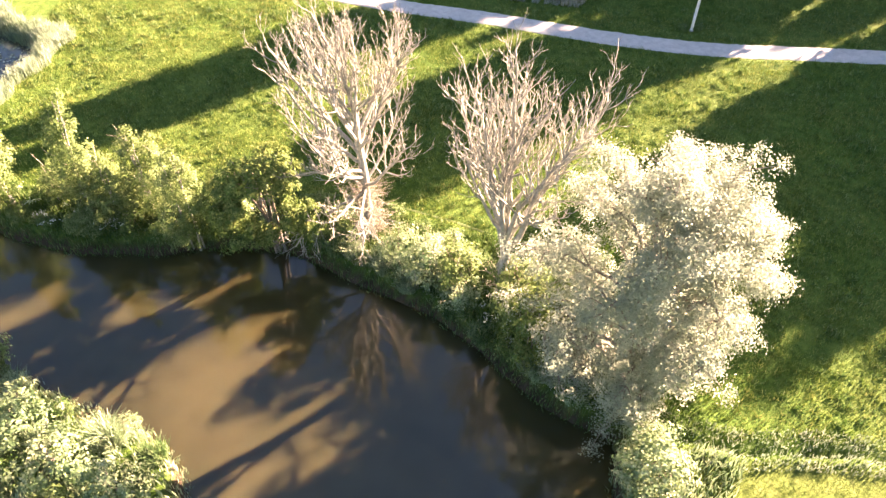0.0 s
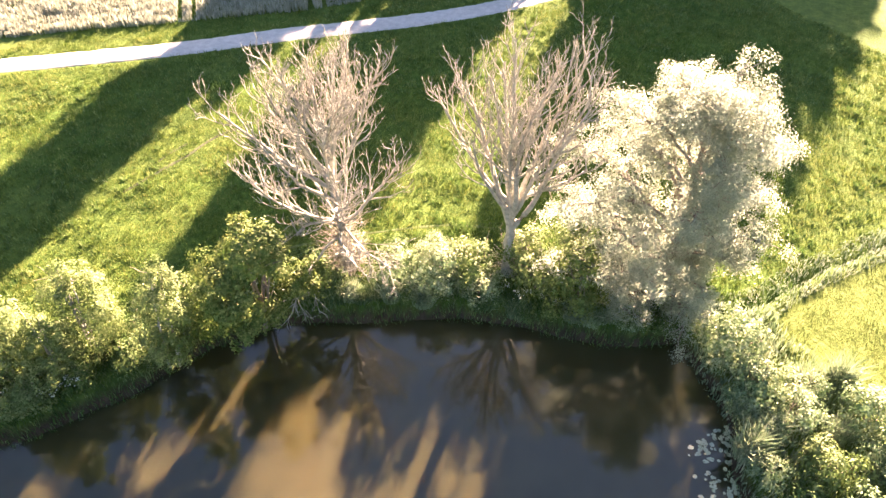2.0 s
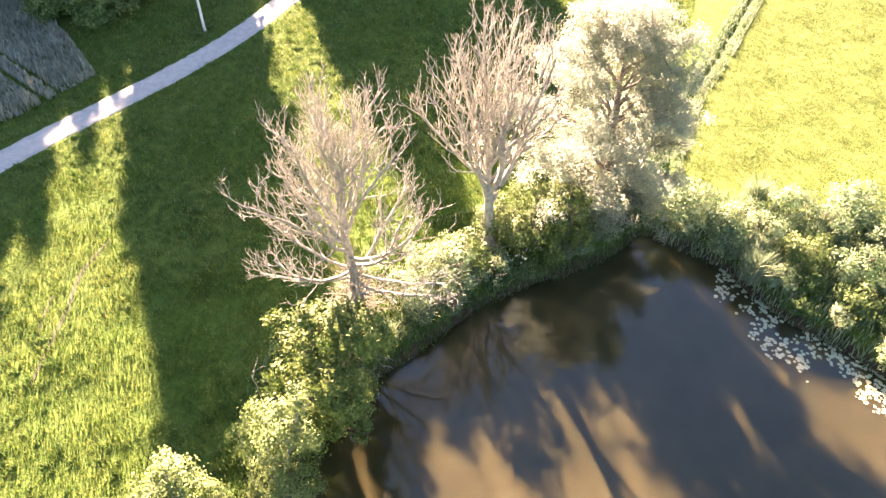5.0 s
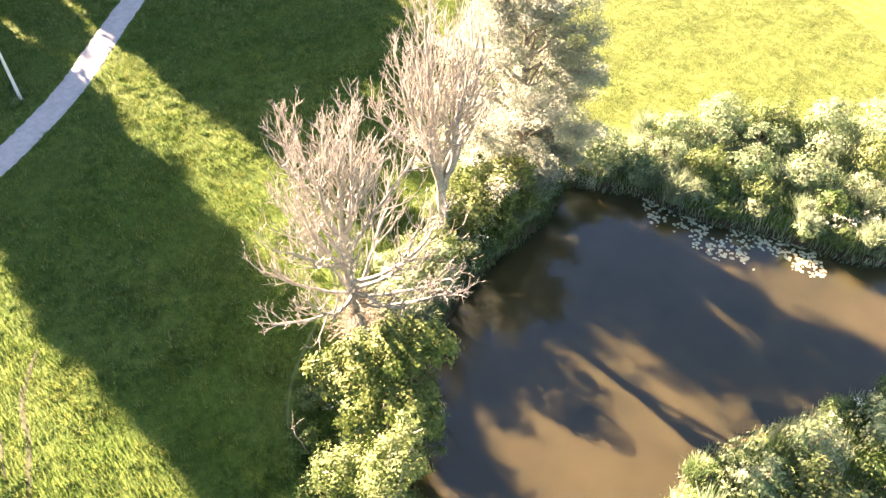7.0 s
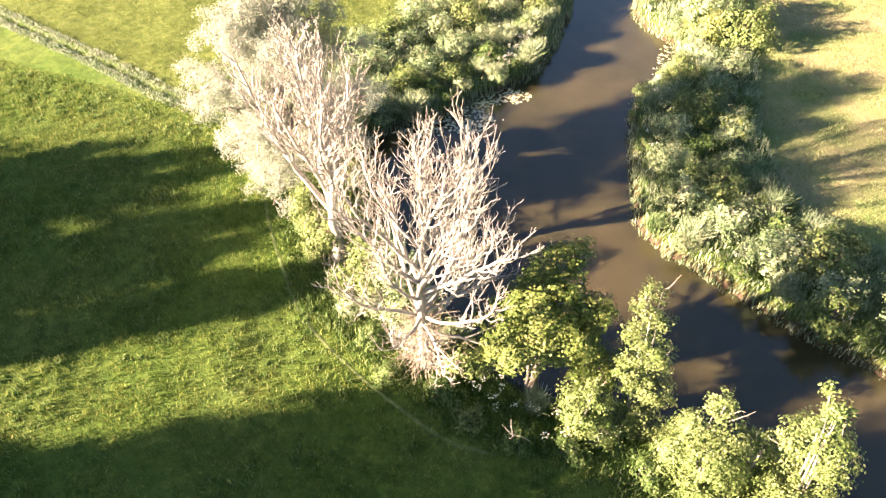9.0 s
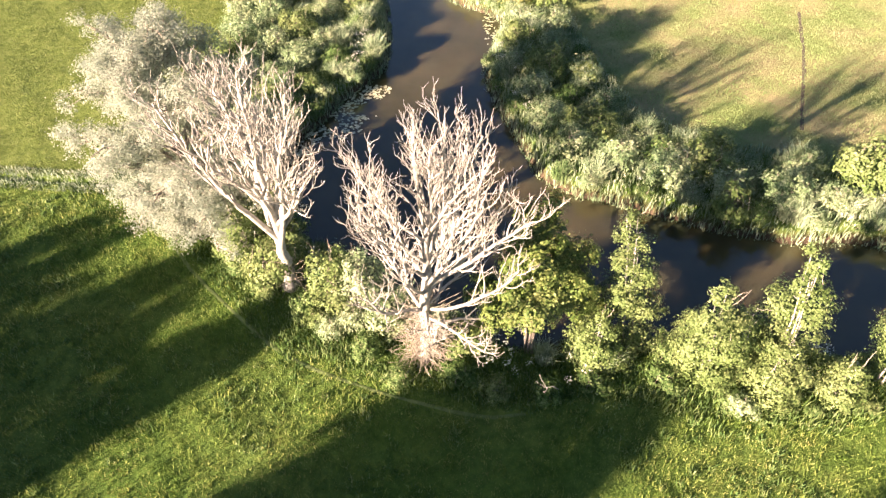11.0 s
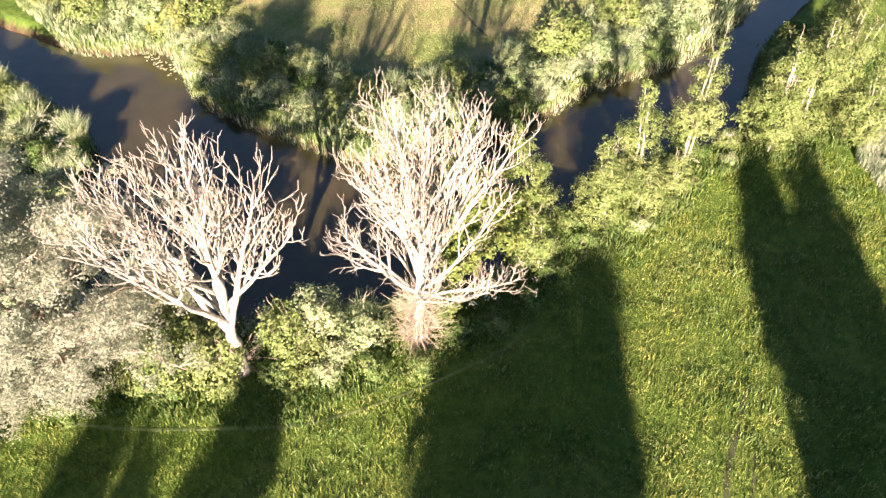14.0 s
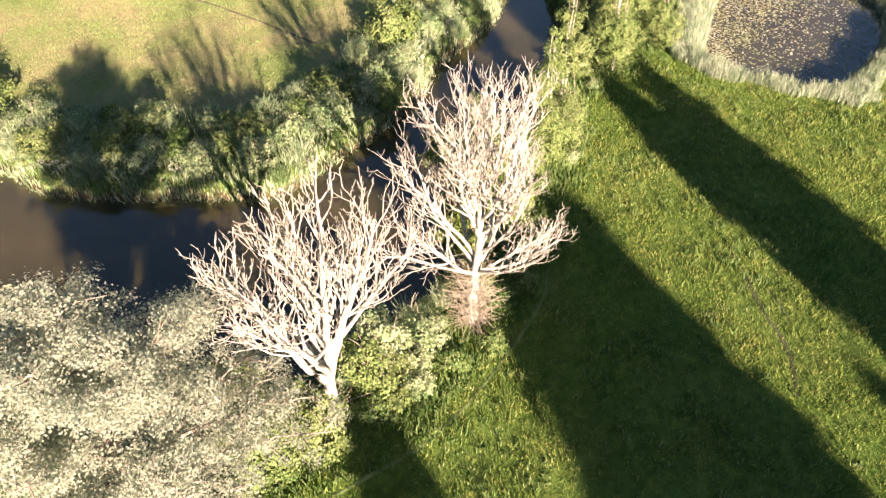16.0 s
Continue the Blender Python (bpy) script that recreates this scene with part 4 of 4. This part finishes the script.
def shade_tree(s, reach, half, tall, seed):
    """s: place across the sun's way; reach: where the shadow's tip falls along it (plan units)."""
    u = reach + tall / K / math.tan(radians(SUN_EL))
    ca, sa = math.cos(radians(SUN_AZ)), math.sin(radians(SUN_AZ))
    r = np.random.default_rng(seed)
    lobes = []
    for k in range(22):
        f = (k + 0.5) / 22
        w = half * K * (1.0 - 0.5 * f ** 3)
        a = r.uniform(0, 2 * np.pi)
        d = w * 0.4
        lobes.append((d * math.cos(a), d * math.sin(a), tall * (0.06 + 0.86 * f), w * 0.68, w * 0.68, tall * 0.075))
    return leafy("tall_tree", P(u * ca - s * sa, u * sa + s * ca), lobes, MAT_SHADE, "tall dense broadleaf tree beyond the gravel track", "tree", seed, leaf=1.1, per_area=1.1, leaves=9, clump=0.7, stems=4, stem_r=0.3, group="trees beyond the track", fill=0.5, low=-1, slim=0.8)


for k, (s, reach, half, tall) in enumerate([(48.2, -7.0, 2.7, 31), (51.2, -5.0, 3.1, 31), (37.2, 6.0, 3.1, 30), (31.4, 4.0, 3.5, 31), (34.4, 5.5, 2.9, 30), (20.2, 14.5, 2.6, 29), (16.5, 21.5, 2.4, 28), (13.4, 17.5, 2.2, 29),
                                            (10.4, 26.0, 1.8, 28), (8.0, 21.5, 1.7, 28), (5.6, 23.0, 1.8, 29), (3.3, 29.5, 1.8, 28), (1.2, 37.5, 1.8, 28), (-1.0, 48.0, 1.9, 28), (-3.4, 57.0, 2.2, 28), (25.4, 53.5, 3.8, 26), (43.4, 38.5, 3.4, 26), (40.2, 41.5, 1.8, 26), (45.2, 24.5, 0.9, 29), (42.1, 33.0, 0.45, 28)]):
    shade_tree(s, reach, half, tall, 120 + k)

# ---- grass, reeds and herbs ----
grng = np.random.default_rng(99)


def tussock(at):
    """Uneven growth, from about 0.5 to 1.5."""
    x, y = at[:, 0], at[:, 1]
    return np.clip(1.0 + 0.45 * wobble(x * 2.6 + 3, y * 2.6) + 0.35 * wobble(x * 7, y * 7 + 5), 0.35, 1.8)


def stuff(name, at, tall, wide, mat, label, category, lean=0.4, fine=False):
    v, f = blades(grng, at, tall * tussock(at), wide, lean, fine)
    return tagged(new(name, mesh_of(name, v, f, mat, False)), label, category, kind="stuff")


def sown(x0, x1, y0, y1, density, keep):
    x, y = scatter(grng, x0 * K, x1 * K, y0 * K, y1 * K, density)
    k = keep(x, y)
    x, y = x[k], y[k]
    return np.column_stack([x, y, height(x, y) - 0.03])


def meadow(x, y):
    return (in_river(x, y) < -1.0) & (in_pond(x, y) < -1.2) & (off_track(x, y) > 1.75) & (past_ditch(x, y) > 0.6) & (past_hay(x, y) < 0) & (y > 17 * K)


def north(x, y):
    return meadow(x, y) & (np.abs(past_path(x, y)) > 0.07 + 0.15 * wobble(x * 3, y * 3)) & ((y > 30 * K) | (x > -3 * K))


at = sown(-36, 46, 17, 70, 62, north)
stuff("meadow_grass", at, 0.30, 0.06, MAT_GRASS, "long green meadow grass beside the river", "grass", 0.8, True)
at = sown(8, 50, -14, 19, 60, lambda x, y: (past_ditch(x, y) < -0.7) & (x > 13.2 * K))
stuff("field_grass", at, 0.15, 0.05, MAT_MOWN, "short bright yellow-green field grass", "grass", 0.8, True)
at = sown(-60, -8, -24, 17, 40, lambda x, y: past_hay(x, y) > 0.2)
stuff("dry_grass", at, 0.20, 0.07, MAT_HAY, "dry straw-coloured hay meadow grass", "grass", 0.8, True)


tx, ty = scatter(grng, -36 * K, 46 * K, 18 * K, 62 * K, 0.9)
tk = north(tx, ty) & (wobble(tx * 0.9 + 4, ty * 0.9) > -0.1)
tx, ty = np.repeat(tx[tk], 18), np.repeat(ty[tk], 18)
tx, ty = tx + grng.normal(0, 0.17, len(tx)), ty + grng.normal(0, 0.17, len(ty))
MAT_WEED = foliage("weed_leaf", [(0.0, (0.061, 0.12, 0.035)), (0.6, (0.148, 0.23, 0.07)), (1.0, (0.331, 0.38, 0.17))], 0.22, patch=0.4)
stuff("meadow_tufts", np.column_stack([tx, ty, height(tx, ty) - 0.03]), 0.42, 0.08, MAT_WEED, "coarse darker tufts standing out of the meadow", "grass", 0.9, True)


def far_strip(x, y):
    return (past_hay(x, y) < 0.3) & (in_river(x, y) < 0.6) & (y < 30 * K) & (x < -5 * K)


def east_strip(x, y):
    return (in_river(x, y) < 0.5) & (x > -2 * K) & (x < 13.6 * K + 1.5 * wobble(y, x)) & (past_ditch(x, y) < -0.6)


def north_strip(x, y):
    return (in_river(x, y) < 0.5) & (past_path(x, y) > 0.4 + 1.0 * wobble(x * 2, y * 2)) & (past_ditch(x, y) > 0.3) & (x < 13 * K) & (in_pond(x, y) < -3) & ((y > 27 * K) | (x > -2 * K)) & (past_hay(x, y) < -14)


at = sown(-60, -5, -24, 27, 30, far_strip)
stuff("reeds", at, 0.75, 0.08, MAT_REED, "tall grey-green reeds and herbs on the far bank", "reeds", 0.5)
at = sown(-2, 16, -24, 17, 30, east_strip)
stuff("reeds", at, 0.8, 0.08, MAT_REED, "tall pale reeds between the bank's shrubs", "reeds", 0.5)
at = sown(-52, 13, 17, 41, 40, north_strip)
stuff("nettles", at, 0.55, 0.06, MAT_NETTLE, "dark green nettles and rank grass along the bank", "herbs", 0.6)
at = sown(-64, -28, 38, 66, 110, lambda x, y: (in_pond(x, y) > -3.6 - 1.6 * wobble(x, y)) & (in_pond(x, y) < 0.4) & (in_river(x, y) < -1))
stuff("dry_reeds", at, 1.15, 0.04, MAT_DRYREED, "pale dry reeds round the pond", "reeds", 0.5)
at = sown(8, 60, 6, 19, 60, lambda x, y: (off_ditch(x, y) > 0.2) & (off_ditch(x, y) < 1.5))
stuff("ditch_grass", at, 0.32, 0.05, MAT_DRYREED, "rank grass on both lips of the ditch", "grass", 0.6)

# white umbels in the rank growth
ux, uy = scatter(grng, -40 * K, 12 * K, -10 * K, 37 * K, 1.1)
strip = ((in_river(ux, uy) < -0.8) & (in_river(ux, uy) > -3.6) & (past_hay(ux, uy) < 0) & (wobble(ux * 1.2, uy * 1.2 + 3) > 0.25))
um = np.column_stack([ux[strip], uy[strip], height(ux[strip], uy[strip]) + grng.uniform(0.9, 1.5, strip.sum())])
um = np.repeat(um, 14, 0) + grng.normal(0, 1, (len(um) * 14, 3)) * np.array([0.16, 0.16, 0.05])
uv_, uf_ = leaf_quads(grng, um, np.array([[0, 0, 1.0]]), 0.11, 0.9, 0.25)
tagged(new("umbels", mesh_of("umbels", uv_, uf_, MAT_BLOSSOM, False)), "white flower umbels among the bank's herbs", "flowers", kind="stuff")

# ---- lilies ----
def lily_mesh(seed):
    r = np.random.default_rng(seed)
    bm = bmesh.new()
    mid = bm.verts.new((0, 0, 0.0))
    ring = [bm.verts.new((math.cos(a) * q, math.sin(a) * q * 0.85, 0.012 + r.normal(0, 0.008))) for a, q in zip(np.linspace(0.2, 2 * math.pi - 0.2, 10), r.uniform(0.9, 1.05, 10))]
    for a, b in zip(ring[:-1], ring[1:]):
        bm.faces.new((mid, a, b))
    me = bpy.data.meshes.new("lily_pad")
    bm.to_mesh(me)
    bm.free()
    me.materials.append(MAT_LILY)
    return me


pads = [lily_mesh(k) for k in range(4)]
bed = tagged(holder("water_lilies", (2.5 * K, 8 * K, WATER)), "floating patch of pale yellow-green lily pads on brown water", "water lilies")
lx, ly = scatter(grng, -2 * K, 7 * K, 1.5 * K, 13 * K, 11.0)
ld = -in_river(lx, ly)
keep = (ld < 0.1) & (ld > -4.6 - 1.5 * wobble(lx * 2, ly * 2)) & (lx > -1.2 * K) & (ly > 3.6 * K) & (wobble(lx * 3, ly * 3) > -0.12)
places = list(zip(lx[keep], ly[keep]))
for k, (x, y) in enumerate(places[:298]):
    ob = part("lily_pad", pads[k % 4], bed)
    s = grng.uniform(0.11, 0.2)
    ob.matrix_basis = pose(x - 2.5 * K, y - 8 * K, 0.012 + 0.003 * (k % 5), 0, 0, grng.uniform(0, 360)) @ Matrix.Diagonal((s, s, 1, 1))
rest = np.array(places[298:])
if len(rest):
    v, f = leaf_quads(grng, np.column_stack([rest[:, 0] - 2.5 * K, rest[:, 1] - 8 * K, grng.uniform(0.01, 0.03, len(rest))]), np.array([[0, 0, 1.0]]), 0.27, 0.9, 0.04)
    tagged(part("small_pads", mesh_of("small_pads", v, f, MAT_LILY, False), bed), kind="stuff")

# ---- wheat field beyond the track ----
WHEAT = np.array([(-60, 92), (-30, 77.0), (-11, 69.7), (-2.8, 66.7), (6.1, 63.6), (12.4, 62.2), (16.8, 68.5), (22, 78), (30, 92)]) * K


def wheat_keep(x, y):
    lane = np.minimum(segment_distance(x, y, np.array([(-3.3, 67.2), (3.5, 88)]) * K), segment_distance(x, y, np.array([(-2.1, 66.8), (4.7, 87.6)]) * K))
    lane = np.minimum(lane, np.minimum(segment_distance(x, y, np.array([(8.6, 62.0), (17, 84)]) * K), segment_distance(x, y, np.array([(7.3, 62.2), (15.7, 84.4)]) * K)))
    return inside(x, y, WHEAT) & (lane > 0.28)


at = sown(-30, 24, 62, 84, 42, wheat_keep)
stuff("wheat", at, 0.8, 0.12, MAT_WHEAT, "ripening pale wheat crop with tramlines", "wheat", 0.3)

# ---- the white pole by the track ----
pole = holder("pole", (*P(21.9, 58.1), LAND - 0.2))
tb = Tubes()
tb.add([(0, 0, 0), (0, 0, 0.4), (0, 0, 4.5), (0, 0, 9.0)], [0.17, 0.17, 0.15, 0.12], 12)
part("shaft", tb.mesh("shaft", MAT_POLE), pole)
tb = Tubes()
tb.add([(0, 0, 0), (0, 0, 0.26), (0, 0, 0.30)], [0.26, 0.26, 0.2], 12)
part("footing", tb.mesh("footing", MAT_STONE), pole, "pale concrete footing")
tagged(pole, "white painted utility pole standing beside the gravel track", "pole")
plant(3, 21.2, 58.3, 0.45)
plant(3, 22.7, 58.6, 0.4)

# ---- ruts, drain and trodden path ----


def groove(name, points, wide, mat, label, category, seed):
    line = smooth_line(points, 6)
    r = np.random.default_rng(seed)
    t = np.gradient(line, axis=0)
    t /= np.linalg.norm(t, axis=1, keepdims=True)
    nrm = np.stack([-t[:, 1], t[:, 0]], 1)
    v = []
    for o, lift in ((-0.5, 0.01), (-0.2, 0.03), (0.2, 0.03), (0.5, 0.01)):
        p = line + nrm * (wide * (o + r.normal(0, 0.10, (len(line), 1))))
        v.append(np.column_stack([p, height(p[:, 0], p[:, 1]) + lift]))
    v = np.stack(v, 1)
    n, m = v.shape[:2]
    i, j = np.meshgrid(np.arange(n - 1), np.arange(m - 1), indexing="ij")
    a = (i * m + j).ravel()
    return tagged(new(name, mesh_of(name, v.reshape(-1, 3), np.stack([a, a + m, a + m + 1, a + 1], 1), mat)), label, category, kind="structure")


MAT_RUT = plain("pressed_grass", (0.025, 0.036, 0.014), (0.06, 0.075, 0.026), 2.0, 0.95)
groove("rut", [(-14.0, 45.8), (-11.8, 46.6), (-9.3, 47.4), (-6.6, 48.6), (-3.6, 48.8)], 0.34, MAT_RUT, "dark wheel rut pressed into the meadow", "rut", 1)
groove("rut", [(-11.2, 47.8), (-10.1, 48.3), (-8.6, 48.9)], 0.2, MAT_RUT, "short dark wheel rut beside a longer one", "rut", 2)
groove("drain", [(-37.6, -6.0), (-36.6, -2.6), (-34.8, 3.1), (-32.6, 8.7), (-31.4, 12)], 0.35, MAT_SOIL, "narrow dark drain across the hay meadow", "drain", 3)

MAT_TRODDEN = plain("trodden_grass", (0.06, 0.10, 0.025), (0.14, 0.185, 0.06), 1.2, 0.95)
groove("footpath", [(11.0, 23.4), (9.4, 25.4), (5.8, 29.1), (2.9, 31.6), (-1.1, 33.5), (-6.8, 35.3), (-9.5, 35.3)], 0.26, MAT_TRODDEN, "narrow trodden line of flattened pale grass", "path", 4)

# ---- lily carpet on the pond ----
px, py = scatter(grng, -60 * K, -32 * K, 40 * K, 62 * K, 17.0)
past = py - (46.3 - 0.48 * (px / K + 37.5)) * K - 1.3 * wobble(px * 2, py * 2)
cover = (in_pond(px, py) > 0.3) & (grng.random(len(px)) < np.interp(past, (-0.6, 0.8, 6.0), (1.0, 0.42, 0.2)))
pv, pf = leaf_quads(grng, np.column_stack([px[cover], py[cover], np.full(cover.sum(), WATER + 0.06)]), np.array([[0, 0, 1.0]]), 0.27, 0.9, 0.08)
MAT_CARPET = foliage("pond_lily_leaf", [(0.0, (0.20, 0.17, 0.085)), (0.5, (0.34, 0.33, 0.20)), (1.0, (0.50, 0.50, 0.40))], 0.1)
tagged(new("pond_lilies", mesh_of("pond_lilies", pv, pf, MAT_CARPET, False)), "carpet of yellowish lily leaves on the pond", "water lilies", kind="stuff")

# ---- single things along the banks ----
own = np.random.default_rng(515)
MAT_ELDER = foliage("elder_leaf", [(0.0, (0.20, 0.24, 0.07)), (0.5, (0.30, 0.335, 0.115)), (1.0, (0.43, 0.44, 0.19))], 0.28, small_tint=(0.75, 0.8, 0.72))
leafy("elder_shrub", (-22.3, 7.0), dome(own, 1.5, 3.4, 9), MAT_ELDER, "round yellow-green shrub among grey-green willow scrub", "shrub", 601, leaf=0.17, per_area=3.4, leaves=16, clump=0.22)
leafy("alder_shrub", (-31.4, 28.4), dome(own, 2.0, 3.8, 10), MAT_ALDER, "spreading green shrub that overhangs dark water", "shrub", 602, leaf=0.18, per_area=3.2, leaves=16, clump=0.22, whips=3, base=-0.9)
leafy("elder_shrub", (-16.2, -11.0), dome(own, 2.6, 4.2, 10), MAT_ELDER, "broad yellow-green shrub at the river bend", "shrub", 603, leaf=0.19, per_area=3.0, leaves=16, clump=0.24)


def bare_stem(points, r0, label, seed, shoots):
    """A dead, bleached stem with a few bare side twigs."""
    r = np.random.default_rng(seed)
    foot = points[0]
    ob = holder("dead_sapling", (foot[0], foot[1], float(height(foot[0], foot[1])) - 0.1))
    line = np.array(points, float) - np.array([foot[0], foot[1], foot[2]])
    s = np.linspace(0, 1, len(line))
    fs = np.linspace(0, 1, 14)
    path = np.stack([np.interp(fs, s, line[:, k]) for k in range(3)], 1)
    path[1:] += r.normal(0, 0.05, (13, 3))
    tb = Tubes()
    tb.add(path, np.linspace(r0, r0 * 0.3, 14), 6)
    part("stem", tb.mesh("stem", MAT_DEAD), ob)
    for _ in range(shoots):
        tb = Tubes()
        k = int(r.integers(5, 13))
        q, rr = bough(r, path[k], aim(r.uniform(0, 360), r.uniform(5, 60)), r.uniform(0.6, 1.6), r0 * 0.4, 0.015, 5, 0.3, 0.15)
        q[:, 2] = np.maximum(q[:, 2], 0.1)
        tb.add(q, rr, 4)
        part("twig", tb.mesh("twig", MAT_DEAD), ob)
    return tagged(ob, label, "dead stem")


bare_stem([(8.5, 32.4, -0.5), (8.9, 31.9, 1.8), (9.3, 31.3, 4.1), (10.2, 29.9, 7.6), (10.8, 29.0, 10.0)], 0.10, "slender bleached dead stem leaning against the willow", 71, 7)
bare_stem([(-15.0, 45.4, -0.5), (-14.7, 45.8, 0.8), (-14.3, 46.2, 1.5), (-14.0, 46.4, 1.6), (-13.7, 46.55, 1.3)], 0.045, "small bent dead stem leaning out of the bank's shrubs", 72, 2)

bank_bed = tagged(holder("water_lilies", (-13.6, -7.6, WATER)), "small patch of lily pads by the far bank", "water lilies")
for k in range(46):
    ob = part("lily_pad", pads[k % 4], bank_bed)
    s = own.uniform(0.10, 0.19)
    ob.matrix_basis = pose(own.normal(0.7, 0.5), own.normal(0, 1.7), 0.012 + 0.003 * (k % 5), 0, 0, own.uniform(0, 360)) @ Matrix.Diagonal((s, s, 1, 1))
